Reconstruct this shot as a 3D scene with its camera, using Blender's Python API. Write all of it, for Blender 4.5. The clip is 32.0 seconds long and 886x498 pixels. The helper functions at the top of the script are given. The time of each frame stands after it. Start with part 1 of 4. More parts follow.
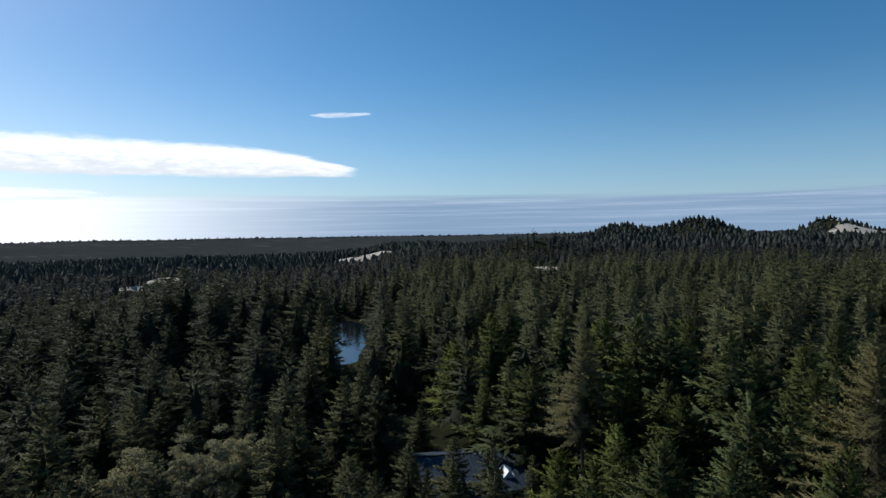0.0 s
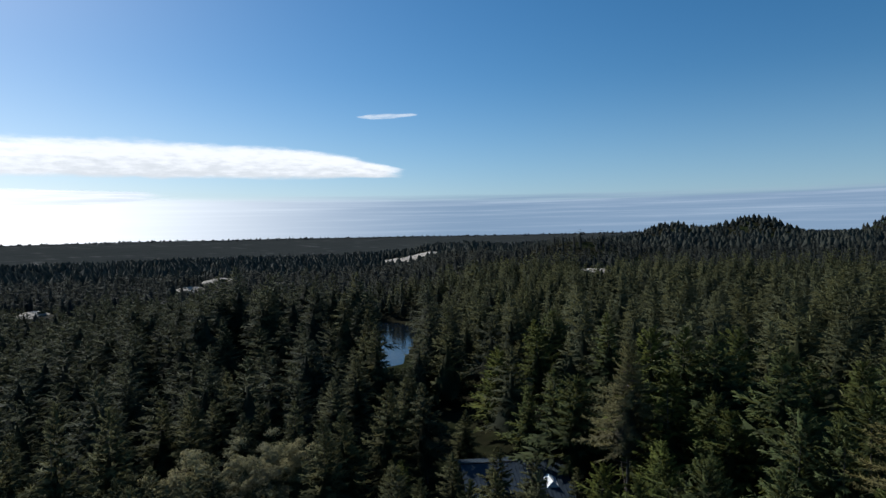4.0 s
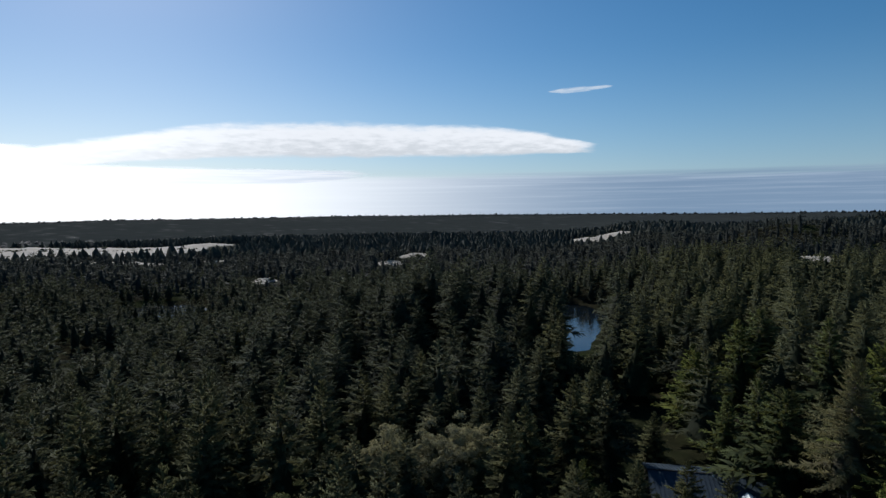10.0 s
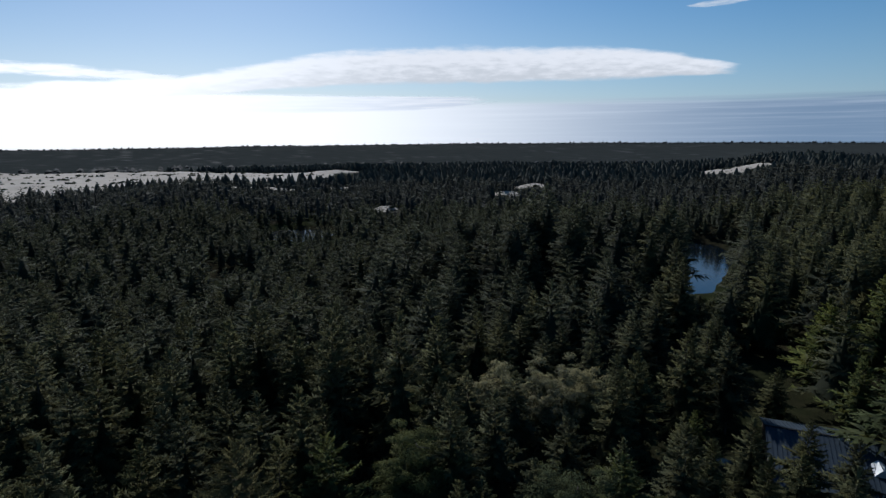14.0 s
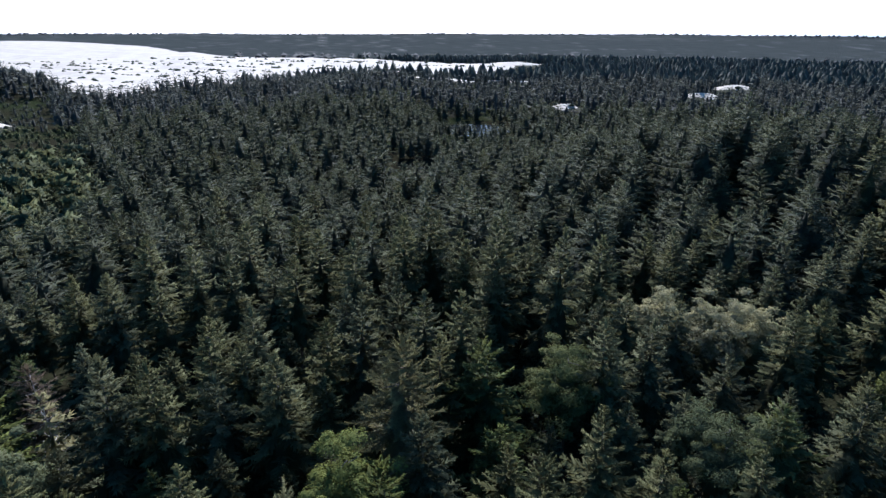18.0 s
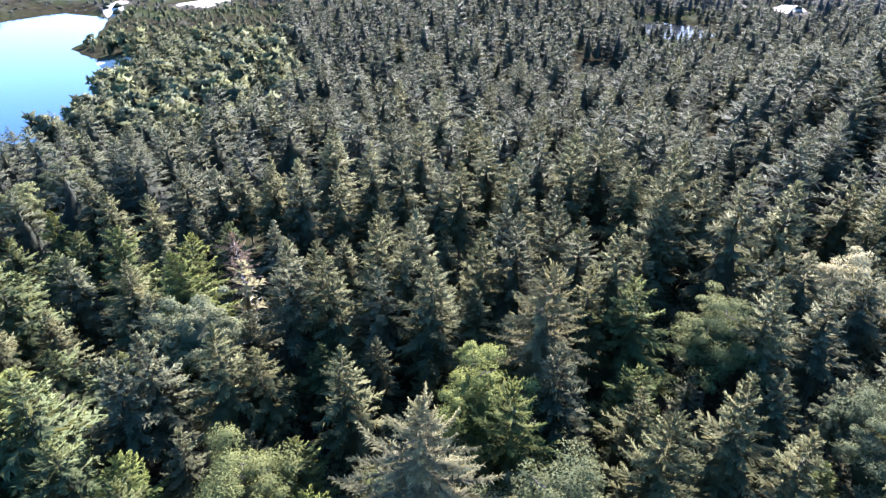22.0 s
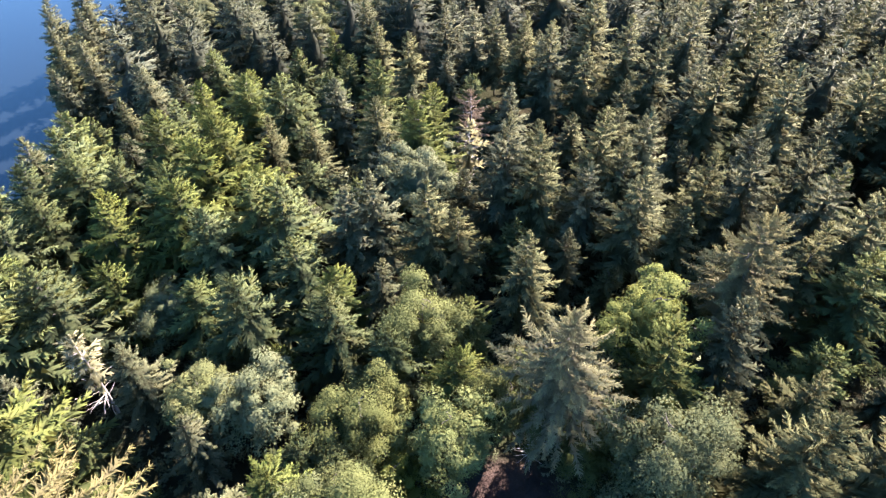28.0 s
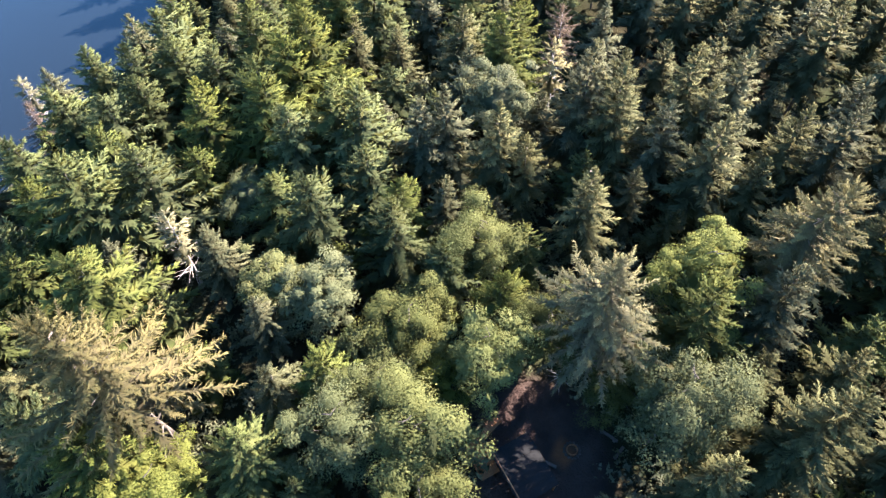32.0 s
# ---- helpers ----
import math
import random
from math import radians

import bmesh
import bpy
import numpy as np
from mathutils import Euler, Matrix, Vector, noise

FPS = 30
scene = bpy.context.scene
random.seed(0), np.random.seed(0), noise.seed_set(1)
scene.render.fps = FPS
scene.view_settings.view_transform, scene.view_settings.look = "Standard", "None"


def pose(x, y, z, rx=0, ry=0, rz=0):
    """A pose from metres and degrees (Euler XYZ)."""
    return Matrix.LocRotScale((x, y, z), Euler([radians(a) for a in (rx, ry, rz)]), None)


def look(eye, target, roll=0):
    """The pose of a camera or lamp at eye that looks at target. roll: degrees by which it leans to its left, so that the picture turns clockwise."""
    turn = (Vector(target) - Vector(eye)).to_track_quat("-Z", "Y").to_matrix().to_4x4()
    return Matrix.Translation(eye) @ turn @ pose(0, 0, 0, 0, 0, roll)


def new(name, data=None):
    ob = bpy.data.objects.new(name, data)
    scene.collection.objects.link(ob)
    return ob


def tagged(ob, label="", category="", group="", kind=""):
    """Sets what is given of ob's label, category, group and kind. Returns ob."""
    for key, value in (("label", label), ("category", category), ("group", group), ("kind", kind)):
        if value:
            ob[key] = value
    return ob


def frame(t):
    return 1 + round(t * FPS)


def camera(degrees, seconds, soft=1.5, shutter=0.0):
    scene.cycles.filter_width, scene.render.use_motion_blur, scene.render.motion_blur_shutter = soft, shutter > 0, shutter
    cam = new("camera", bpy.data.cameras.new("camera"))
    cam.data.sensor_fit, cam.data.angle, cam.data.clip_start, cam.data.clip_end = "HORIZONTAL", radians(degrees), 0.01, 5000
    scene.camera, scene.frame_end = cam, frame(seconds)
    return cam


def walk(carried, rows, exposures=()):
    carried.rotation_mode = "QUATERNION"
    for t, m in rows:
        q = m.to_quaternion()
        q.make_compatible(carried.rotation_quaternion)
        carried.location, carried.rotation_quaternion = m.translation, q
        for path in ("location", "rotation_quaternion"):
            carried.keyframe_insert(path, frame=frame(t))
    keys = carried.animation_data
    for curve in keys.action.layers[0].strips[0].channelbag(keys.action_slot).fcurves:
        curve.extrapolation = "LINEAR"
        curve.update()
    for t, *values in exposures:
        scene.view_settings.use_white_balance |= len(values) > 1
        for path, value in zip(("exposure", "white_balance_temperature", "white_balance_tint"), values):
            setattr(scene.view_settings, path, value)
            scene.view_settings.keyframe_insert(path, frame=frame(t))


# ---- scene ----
cam = camera(72.8, 32.0, soft=1.4)
# seconds; place of the camera; tilt, heading and lean in degrees
ROWS = (
    (0, -0.00, 0.00, 44.00, 88.07, -5.91, -0.91),
    (0.5, -0.04, -0.05, 44.16, 88.09, -5.11, -0.92),
    (1, -0.08, -0.10, 44.32, 88.10, -4.31, -0.92),
    (1.5, -0.09, -0.18, 44.50, 88.10, -3.67, -0.84),
    (2, -0.06, -0.34, 44.74, 88.09, -3.40, -0.89),
    (2.5, 0.07, -0.63, 45.14, 88.08, -3.19, -0.97),
    (4.5, 0.28, -1.04, 45.69, 88.13, 0.09, -1.07),
    (5, 0.36, -1.12, 45.95, 88.14, 2.31, -0.96),
    (5.5, 0.37, -1.19, 46.23, 88.15, 3.93, -0.87),
    (6, 0.38, -1.26, 46.50, 88.14, 5.26, -0.84),
    (6.5, 0.40, -1.33, 46.74, 88.16, 6.63, -0.82),
    (7, 0.41, -1.37, 46.97, 88.00, 8.02, -0.83),
    (7.5, 0.42, -1.37, 47.19, 87.92, 9.38, -0.84),
    (8, 0.41, -1.33, 47.41, 87.25, 10.79, -0.80),
    (8.5, 0.41, -1.27, 47.63, 86.36, 12.18, -0.73),
    (9, 0.41, -1.22, 47.85, 86.08, 13.55, -0.73),
    (9.5, 0.42, -1.17, 48.07, 86.10, 14.92, -0.73),
    (10, 0.43, -1.13, 48.28, 86.12, 16.32, -0.71),
    (10.5, 0.43, -1.11, 48.51, 86.14, 17.71, -0.69),
    (11, 0.42, -1.14, 48.75, 85.87, 19.09, -0.69),
    (11.5, 0.43, -1.20, 49.01, 85.06, 20.46, -0.67),
    (12, 0.47, -1.31, 49.28, 83.94, 21.85, -0.63),
    (12.5, 0.56, -1.44, 49.58, 82.80, 23.25, -0.55),
    (13, 0.68, -1.58, 49.89, 81.65, 24.69, -0.51),
    (13.5, 0.83, -1.72, 50.23, 80.50, 26.14, -0.50),
    (14, 0.97, -1.85, 50.58, 79.39, 27.54, -0.54),
    (14.5, 1.09, -1.97, 50.94, 78.15, 29.50, -0.40),
    (16.5, 1.33, -2.01, 52.17, 73.31, 37.93, -0.04),
    (17, 1.36, -2.02, 52.47, 72.09, 40.03, 0.03),
    (17.5, 1.38, -2.01, 52.78, 70.79, 42.11, 0.09),
    (18, 1.40, -1.99, 53.10, 69.52, 44.21, 0.20),
    (18.5, 1.42, -1.95, 53.42, 68.29, 46.36, 0.24),
    (19, 1.44, -1.89, 53.74, 67.07, 48.49, 0.34),
    (19.5, 1.45, -1.83, 54.08, 65.83, 50.61, 0.42),
    (20, 1.45, -1.79, 54.43, 64.58, 52.76, 0.50),
    (20.5, 1.44, -1.75, 54.80, 63.37, 54.81, 0.58),
    (21, 1.44, -1.71, 55.20, 62.10, 56.90, 0.64),
    (21.5, 1.45, -1.63, 55.61, 60.84, 59.07, 0.66),
    (22, 1.45, -1.52, 56.04, 59.57, 61.24, 0.66),
    (22.5, 1.47, -1.39, 56.47, 58.28, 63.45, 0.59),
    (23, 1.48, -1.24, 56.88, 57.08, 65.63, 0.64),
    (23.5, 1.50, -1.08, 57.26, 55.86, 67.81, 0.68),
    (24, 1.52, -0.89, 57.61, 54.63, 70.00, 0.67),
    (24.5, 1.54, -0.66, 57.95, 53.36, 72.28, 0.63),
    (25, 1.58, -0.39, 58.29, 52.15, 74.56, 0.47),
    (25.5, 1.62, -0.09, 58.63, 50.97, 76.92, 0.30),
    (27.5, 1.60, 1.22, 60.24, 46.16, 86.32, -0.55),
    (28, 1.61, 1.47, 60.77, 44.95, 88.57, -0.66),
    (28.5, 1.60, 1.70, 61.29, 43.71, 90.82, -0.77),
    (29, 1.59, 1.91, 61.80, 42.49, 93.07, -0.90),
    (29.5, 1.56, 2.10, 62.27, 41.34, 95.30, -1.01),
    (30, 1.52, 2.27, 62.69, 40.18, 97.16, -1.06),
    (30.5, 1.50, 2.42, 63.05, 39.00, 98.59, -1.06),
    (31, 1.47, 2.57, 63.38, 37.83, 99.20, -1.17),
    (31.5, 1.45, 2.73, 63.69, 36.62, 99.45, -1.36),
    (32, 1.43, 2.91, 63.98, 35.46, 99.73, -1.82),
)
EXPOSURES = ((0, 0.1, 6050, 10), (6, -0.1, 6050, 10), (9, -0.18, 6050, 10), (14, -0.35, 5850, 11), (17, 0.75, 5550, 14), (18.5, 1.7, 5450, 16), (20, 2.85, 5500, 23), (22, 3.35, 5800, 29), (25, 3.45, 6350, 30), (32, 3.5, 6800, 27))
walk(cam, [(t, pose(x, y, z, tilt, 0, heading) @ pose(0, 0, 0, 0, 0, lean)) for t, x, y, z, tilt, heading, lean in ROWS], EXPOSURES)

# ---- daylight ----
SUN_HEADING, SUN_HEIGHT = 46.0, 35.0
world = bpy.data.worlds.new("daylight")
scene.world = world
world.use_nodes = True
sky = world.node_tree.nodes.new("ShaderNodeTexSky")
sky.sky_type, sky.sun_disc = "NISHITA", False
sky.sun_elevation, sky.sun_rotation = radians(SUN_HEIGHT), radians(-SUN_HEADING % 360)
sky.altitude, sky.air_density, sky.dust_density, sky.ozone_density = 100, 0.9, 0.45, 2.7
backing = world.node_tree.nodes["Background"]
backing.inputs["Strength"].default_value = 0.105
clear = world.node_tree.nodes.new("ShaderNodeHueSaturation")
clear.inputs["Hue"].default_value, clear.inputs["Saturation"].default_value, clear.inputs["Value"].default_value = 0.493, 1.30, 0.82
world.node_tree.links.new(sky.outputs["Color"], clear.inputs["Color"])
world.node_tree.links.new(clear.outputs["Color"], backing.inputs["Color"])
sun = new("sun", bpy.data.lights.new("sun", "SUN"))
sun.data.energy, sun.data.angle, sun.data.color = 4.6, radians(0.6), (1.0, 0.955, 0.88)
toward_sun = Vector((-math.sin(radians(SUN_HEADING)) * math.cos(radians(SUN_HEIGHT)), math.cos(radians(SUN_HEADING)) * math.cos(radians(SUN_HEIGHT)), math.sin(radians(SUN_HEIGHT))))
sun.matrix_world = look(toward_sun * 400, (0, 0, 0))


# ---- materials ----
class Nodes:
    """A node material with short ways to add and join nodes."""

    def __init__(self, name):
        self.material = bpy.data.materials.new(name)
        self.material.use_nodes = True
        self.tree = self.material.node_tree
        self.tree.nodes.clear()
        self.end = self.tree.nodes.new("ShaderNodeOutputMaterial")

    def add(self, kind, settings=None, **inputs):
        node = self.tree.nodes.new("ShaderNode" + kind)
        for key, value in (settings or {}).items():
            if key == "data_type":
                node.data_type = value
            elif key == "blend_type":
                node.blend_type = value
            elif key == "operation":
                node.operation = value
            elif key == "interpolation_type":
                node.interpolation_type = value
            elif key == "attribute_name":
                node.attribute_name = value
            elif key == "bands_direction":
                node.bands_direction = value
        for key, value in inputs.items():
            self.plug(node, key.replace("_", " "), value)
        return node

    def plug(self, node, key, value):
        socket = node.inputs[int(key[1:])] if key[0] == "i" and key[1:].isdigit() else node.inputs[key]
        if isinstance(value, bpy.types.NodeSocket):
            self.tree.links.new(value, socket)
        else:
            socket.default_value = value

    def mix(self, factor, a, b, blend="MIX"):
        node = self.add("Mix", {"data_type": "RGBA", "blend_type": blend})
        self.plug(node, "i0", factor)
        self.plug(node, "i6", a)
        self.plug(node, "i7", b)
        return node.outputs[2]

    def math(self, operation, a, b=0.0, c=0.0):
        return self.add("Math", {"operation": operation}, i0=a, i1=b, i2=c).outputs[0]

    def span(self, value, a, b, c=0.0, d=1.0):
        return self.add("MapRange", {"interpolation_type": "SMOOTHSTEP"}, i0=value, i1=a, i2=b, i3=c, i4=d).outputs[0]

    def noise(self, scale, detail=3.0, where=None, rough=0.55):
        node = self.add("TexNoise", Scale=scale, Detail=detail, Roughness=rough)
        if where is not None:
            self.plug(node, "Vector", where)
        return node.outputs["Fac"]

    def place(self):
        return self.add("NewGeometry").outputs["Position"]

    def value(self, name):
        return self.add("Attribute", {"attribute_name": name}).outputs["Fac"]

    def done(self, shader):
        self.tree.links.new(shader, self.end.inputs["Surface"])
        return self.material


def rgb(r, g, b):
    return (r, g, b, 1.0)


def foliage(name, dark, light, fresh, joined=False, through_light=0.32, sheen=0.04, rough=0.75):
    """Needles or leaves: paler shoots at the tips, shade painted in within and below, no two trees quite alike."""
    dark, light, fresh = (rgb(c[0] * 0.98, c[1] * 0.90, c[2] * 1.18) for c in (dark, light, fresh))
    n = Nodes(name)
    info = n.value("tint") if joined else n.add("ObjectInfo").outputs["Random"]
    leaf = n.add("NewGeometry").outputs["Random Per Island"]
    patch = n.noise(0.35, 2.0, n.place())
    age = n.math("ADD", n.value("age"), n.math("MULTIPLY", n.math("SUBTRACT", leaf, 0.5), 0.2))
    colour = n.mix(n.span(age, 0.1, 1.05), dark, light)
    colour = n.mix(n.math("MULTIPLY", n.span(patch, 0.45, 0.75), 0.35), colour, fresh)
    shift = n.add("HueSaturation", Hue=n.span(info, 0.0, 1.0, 0.49, 0.507), Saturation=n.span(info, 1.0, 0.0, 0.8, 1.05), Value=n.span(n.math("FRACT", n.math("MULTIPLY", info, 7.31)), 0.0, 1.0, 0.82, 1.16), Color=colour).outputs[0]
    gloss = n.add("BsdfPrincipled", Base_Color=shift, Roughness=rough, Specular_IOR_Level=sheen).outputs[0]
    behind = n.add("BsdfTranslucent", Color=n.mix(0.5, shift, fresh)).outputs[0]
    return n.done(n.add("MixShader", i0=through_light, i1=gloss, i2=behind).outputs[0])


def plain(name, colour, second, scale, rough=0.8, metal=0.0, relief=0.0):
    """A surface with variation at two sizes and fine relief."""
    n = Nodes(name)
    where = n.add("TexCoord").outputs["Object"]
    fine, broad = n.noise(scale * 8, 4.0, where), n.noise(scale, 3.0, where)
    base = n.mix(n.span(broad, 0.3, 0.7), colour, second)
    base = n.mix(n.span(fine, 0.35, 0.75, 0.0, 0.35), base, second)
    node = n.add("BsdfPrincipled", Base_Color=base, Roughness=n.span(fine, 0.2, 0.8, rough * 0.85, min(1.0, rough * 1.1)), Metallic=metal, Specular_IOR_Level=0.5 if rough < 0.7 else 0.2)
    if relief:
        n.plug(node, "Normal", n.add("Bump", Strength=0.6, Distance=relief, Height=fine).outputs[0])
    return n.done(node.outputs[0])


SPRUCE = (rgb(0.022, 0.026, 0.010), rgb(0.140, 0.164, 0.056), rgb(0.165, 0.168, 0.056))
FIR = (rgb(0.022, 0.031, 0.011), rgb(0.122, 0.166, 0.031), rgb(0.165, 0.182, 0.036))
BROAD = (rgb(0.024, 0.033, 0.010), rgb(0.080, 0.102, 0.027), rgb(0.110, 0.120, 0.030))
BRIGHT = (rgb(0.032, 0.046, 0.010), rgb(0.112, 0.144, 0.028), rgb(0.155, 0.166, 0.034))
PALE = (rgb(0.070, 0.076, 0.028), rgb(0.25, 0.25, 0.095), rgb(0.28, 0.27, 0.10))
needles = {
    "spruce": foliage("spruce_needles", *SPRUCE),
    "old": foliage("old_spruce_needles", rgb(0.058, 0.056, 0.028), rgb(0.205, 0.210, 0.062), rgb(0.225, 0.220, 0.064), through_light=0.34),
    "fir": foliage("fir_needles", *FIR),
    "pine": foliage("pine_needles", rgb(0.031, 0.046, 0.016), rgb(0.105, 0.129, 0.040), rgb(0.140, 0.140, 0.047)),
    "broad": foliage("broad_leaves", *BROAD, through_light=0.28),
    "bright": foliage("bright_leaves", *BRIGHT, through_light=0.3),
    "brown": foliage("browned_needles", rgb(0.058, 0.048, 0.028), rgb(0.17, 0.145, 0.070), rgb(0.19, 0.155, 0.075)),
    "pale": foliage("pale_leaves", *PALE, through_light=0.38),
}
far_needles = foliage("far_needles", rgb(0.026, 0.033, 0.017), rgb(0.096, 0.117, 0.047), rgb(0.114, 0.124, 0.047), joined=True)
# flat slate tone: the haze over the coastal belt is put into its colour
hazed_coast_needles = foliage("hazed_coast_needles", rgb(0.034, 0.046, 0.040), rgb(0.055, 0.068, 0.054), rgb(0.06, 0.07, 0.055), joined=True, sheen=0.08)
# brighter needles for the eastern woods: side light painted into the colour
far_lit = foliage("far_lit_needles", rgb(0.032, 0.042, 0.016), rgb(0.142, 0.160, 0.052), rgb(0.16, 0.166, 0.054), joined=True)
far_pine = foliage("far_pine_needles", rgb(0.031, 0.044, 0.016), rgb(0.105, 0.129, 0.043), rgb(0.129, 0.133, 0.047), joined=True)
# bluer and greyer than far_needles: distance haze mixed into the colour
hazed_needles = foliage("hazed_far_needles", rgb(0.032, 0.040, 0.028), rgb(0.086, 0.100, 0.056), rgb(0.098, 0.106, 0.056), joined=True)
bark = plain("bark", rgb(0.060, 0.050, 0.040), rgb(0.11, 0.095, 0.08), 0.8, 0.9, relief=0.03)
dead_wood = plain("dead_wood", rgb(0.36, 0.33, 0.30), rgb(0.22, 0.19, 0.17), 1.2, 0.85, relief=0.01)


def ground_material():
    n = Nodes("forest_floor_and_sand")
    where = n.place()
    broad, mid, fine = n.noise(0.03, 4.0, where), n.noise(0.35, 4.0, where), n.noise(5.0, 4.0, where)
    floor = n.mix(n.span(mid, 0.35, 0.7), rgb(0.013, 0.012, 0.008), rgb(0.028, 0.026, 0.015))
    floor = n.mix(n.span(broad, 0.4, 0.65, 0.0, 0.7), floor, rgb(0.020, 0.028, 0.011))
    trodden = n.mix(n.span(mid, 0.3, 0.75), rgb(0.030, 0.021, 0.018), rgb(0.055, 0.038, 0.031))
    floor = n.mix(n.value("trodden"), floor, trodden)
    floor = n.mix(n.value("burnt"), floor, n.mix(fine, rgb(0.17, 0.065, 0.03), rgb(0.09, 0.04, 0.022)))
    canopy = n.mix(n.noise(0.02, 5.0, where), rgb(0.026, 0.030, 0.029), rgb(0.046, 0.050, 0.047))
    floor = n.mix(n.value("canopy"), floor, canopy)
    sand = n.mix(n.span(broad, 0.35, 0.65), rgb(0.33, 0.29, 0.235), rgb(0.39, 0.345, 0.285))
    sand = n.mix(n.span(mid, 0.60, 0.74, 0.0, 0.5), sand, rgb(0.30, 0.27, 0.19))
    edge = n.math("ADD", n.value("sand"), n.math("MULTIPLY", n.math("ADD", n.math("SUBTRACT", mid, 0.5), n.math("SUBTRACT", n.noise(0.11, 4.0, where), 0.5)), 0.9))
    colour = n.mix(n.span(edge, 0.40, 0.58), floor, sand)
    ripples = n.add("TexWave", {"bands_direction": "DIAGONAL"}, Scale=0.05, Distortion=9.0, Detail=3.0, Vector=where).outputs["Fac"]
    lift = n.add("Bump", Strength=0.5, Distance=0.5, Height=n.mix(n.value("sand"), fine, ripples)).outputs[0]
    return n.done(n.add("BsdfPrincipled", Base_Color=colour, Roughness=0.95, Specular_IOR_Level=n.math("MULTIPLY", n.value("sand"), 0.2), Normal=lift).outputs[0])


def water_material(name, colour, size):
    n = Nodes(name)
    where = n.place()
    lift = n.add("Bump", Strength=0.10, Distance=0.05, Height=n.noise(size, 3.0, where)).outputs[0]
    return n.done(n.add("BsdfPrincipled", Base_Color=n.mix(n.noise(0.02, 3.0, where), colour, tuple(c * 0.8 for c in colour[:3]) + (1.0,)), Roughness=0.09, IOR=1.33, Normal=lift).outputs[0])


# ---- the lie of the land: metres, the camera starts above the origin ----
WATER = -10.0


def ease(a, b, v):
    k = np.clip((np.asarray(v, float) - a) / (b - a), 0, 1)
    return k * k * (3 - 2 * k)


def wave(x, y, size, seed):
    """Smooth rolling relief between -1 and 1."""
    a, b = x / size, y / size
    return (np.sin(a * 1.7 + seed) * np.cos(b * 1.3 - seed * 2.1) + np.sin(a * 0.9 - b * 1.9 + seed * 1.3) + np.sin((a + b) * 2.7 + seed * 0.7) * 0.5) / 2.5


def bump(x, y, cx, cy, rx, ry, turn=0.0):
    c, s = math.cos(math.radians(turn)), math.sin(math.radians(turn))
    dx, dy = x - cx, y - cy
    u, v = (dx * c + dy * s) / rx, (-dx * s + dy * c) / ry
    return np.exp(-(u * u + v * v))


def inside(x, y, poly):
    """Signed distance to a polygon: below 0 within."""
    x, y = np.asarray(x, float), np.asarray(y, float)
    far, odd = np.full(np.shape(x), 1e9), np.zeros(np.shape(x), bool)
    for (ax, ay), (bx, by) in zip(poly, poly[1:] + poly[:1]):
        ex, ey = bx - ax, by - ay
        k = np.clip(((x - ax) * ex + (y - ay) * ey) / (ex * ex + ey * ey), 0, 1)
        far = np.minimum(far, np.hypot(x - ax - k * ex, y - ay - k * ey))
        odd ^= ((ay > y) != (by > y)) & (x < (bx - ax) * (y - ay) / ((by - ay) or 1e-9) + ax)
    return np.where(odd, -far, far)


LAKES = (
    [(-30, -100), (-48, -78), (-62, -74), (-85, -69), (-97, -68), (-112, -76), (-134, -88), (-165, -62), (-200, -32), (-230, -12), (-290, -3), (-320, -4), (-352, -16), (-364, -5), (-392, 0), (-435, 7), (-470, -20), (-446, -55), (-488, -166), (-366, -289), (-111, -255)],
    [(-9, 246), (-22, 235), (-67, 258), (-89, 311), (-62, 357), (-16, 362), (-3, 333), (-6, 278)],
    [(-229, 271), (-251, 264), (-280, 280), (-282, 302), (-258, 315), (-231, 302)],
    [(-192, 187), (-204, 183), (-211, 189), (-203, 196), (-194, 194)],
)
# pale sand: centre, radii, turn
BLOWOUTS = ((-200, 507, 14, 9, 0), (-212, 612, 22, 11, 0), (-25, 890, 52, 32, 0), (-255, 391, 12, 9, 0), (-446, 66, 10, 18, 0), (-563, 64, 40, 9, -29), (-790, 45, 60, 12, 0), (-545, -30, 38, 24, 0), (-455, 10, 22, 6, -20), (-300, 2, 22, 7, 20), (690, 800, 52, 22, 0), (-470, 515, 95, 9, 50), (-590, 720, 70, 22, 40), (121, 424, 13, 10, 0))


def around(x, y):
    return np.degrees(np.arctan2(-x, y)), np.hypot(x, y)


def sandy(x, y):
    """How sandy the ground is, 0 to 1: the dune field and the blowouts in the forest."""
    x, y = np.asarray(x, float), np.asarray(y, float)
    az, r = around(x, y)
    ragged = wave(x, y, 17, 3.0) * 10 + wave(x, y, 60, 1.0) * 22 + wave(x, y, 6, 5.0) * 5
    near = np.interp(az, [36, 40, 44, 50, 56, 62, 67, 72, 76, 79, 84, 110], [1010, 830, 770, 740, 720, 700, 660, 590, 640, 830, 920, 1000])
    far = np.interp(az, [36, 40, 44, 50, 56, 63, 67, 70, 78, 84, 100, 115], [1010, 1000, 1050, 1120, 1180, 1270, 1500, 1850, 2250, 2450, 2600, 2600])
    s = ease(-12, 12, r + ragged - near) * ease(-20, 20, far + ragged - r) * ease(35, 38, az) * ease(125, 110, az)
    for cx, cy, rx, ry, turn in BLOWOUTS:
        s = np.maximum(s, ease(0.18, 0.70, bump(x, y, cx, cy, rx, ry, turn) + wave(x, y, 14, 5.0) * 0.28 + wave(x, y, 5, 8.0) * 0.22))
    return s


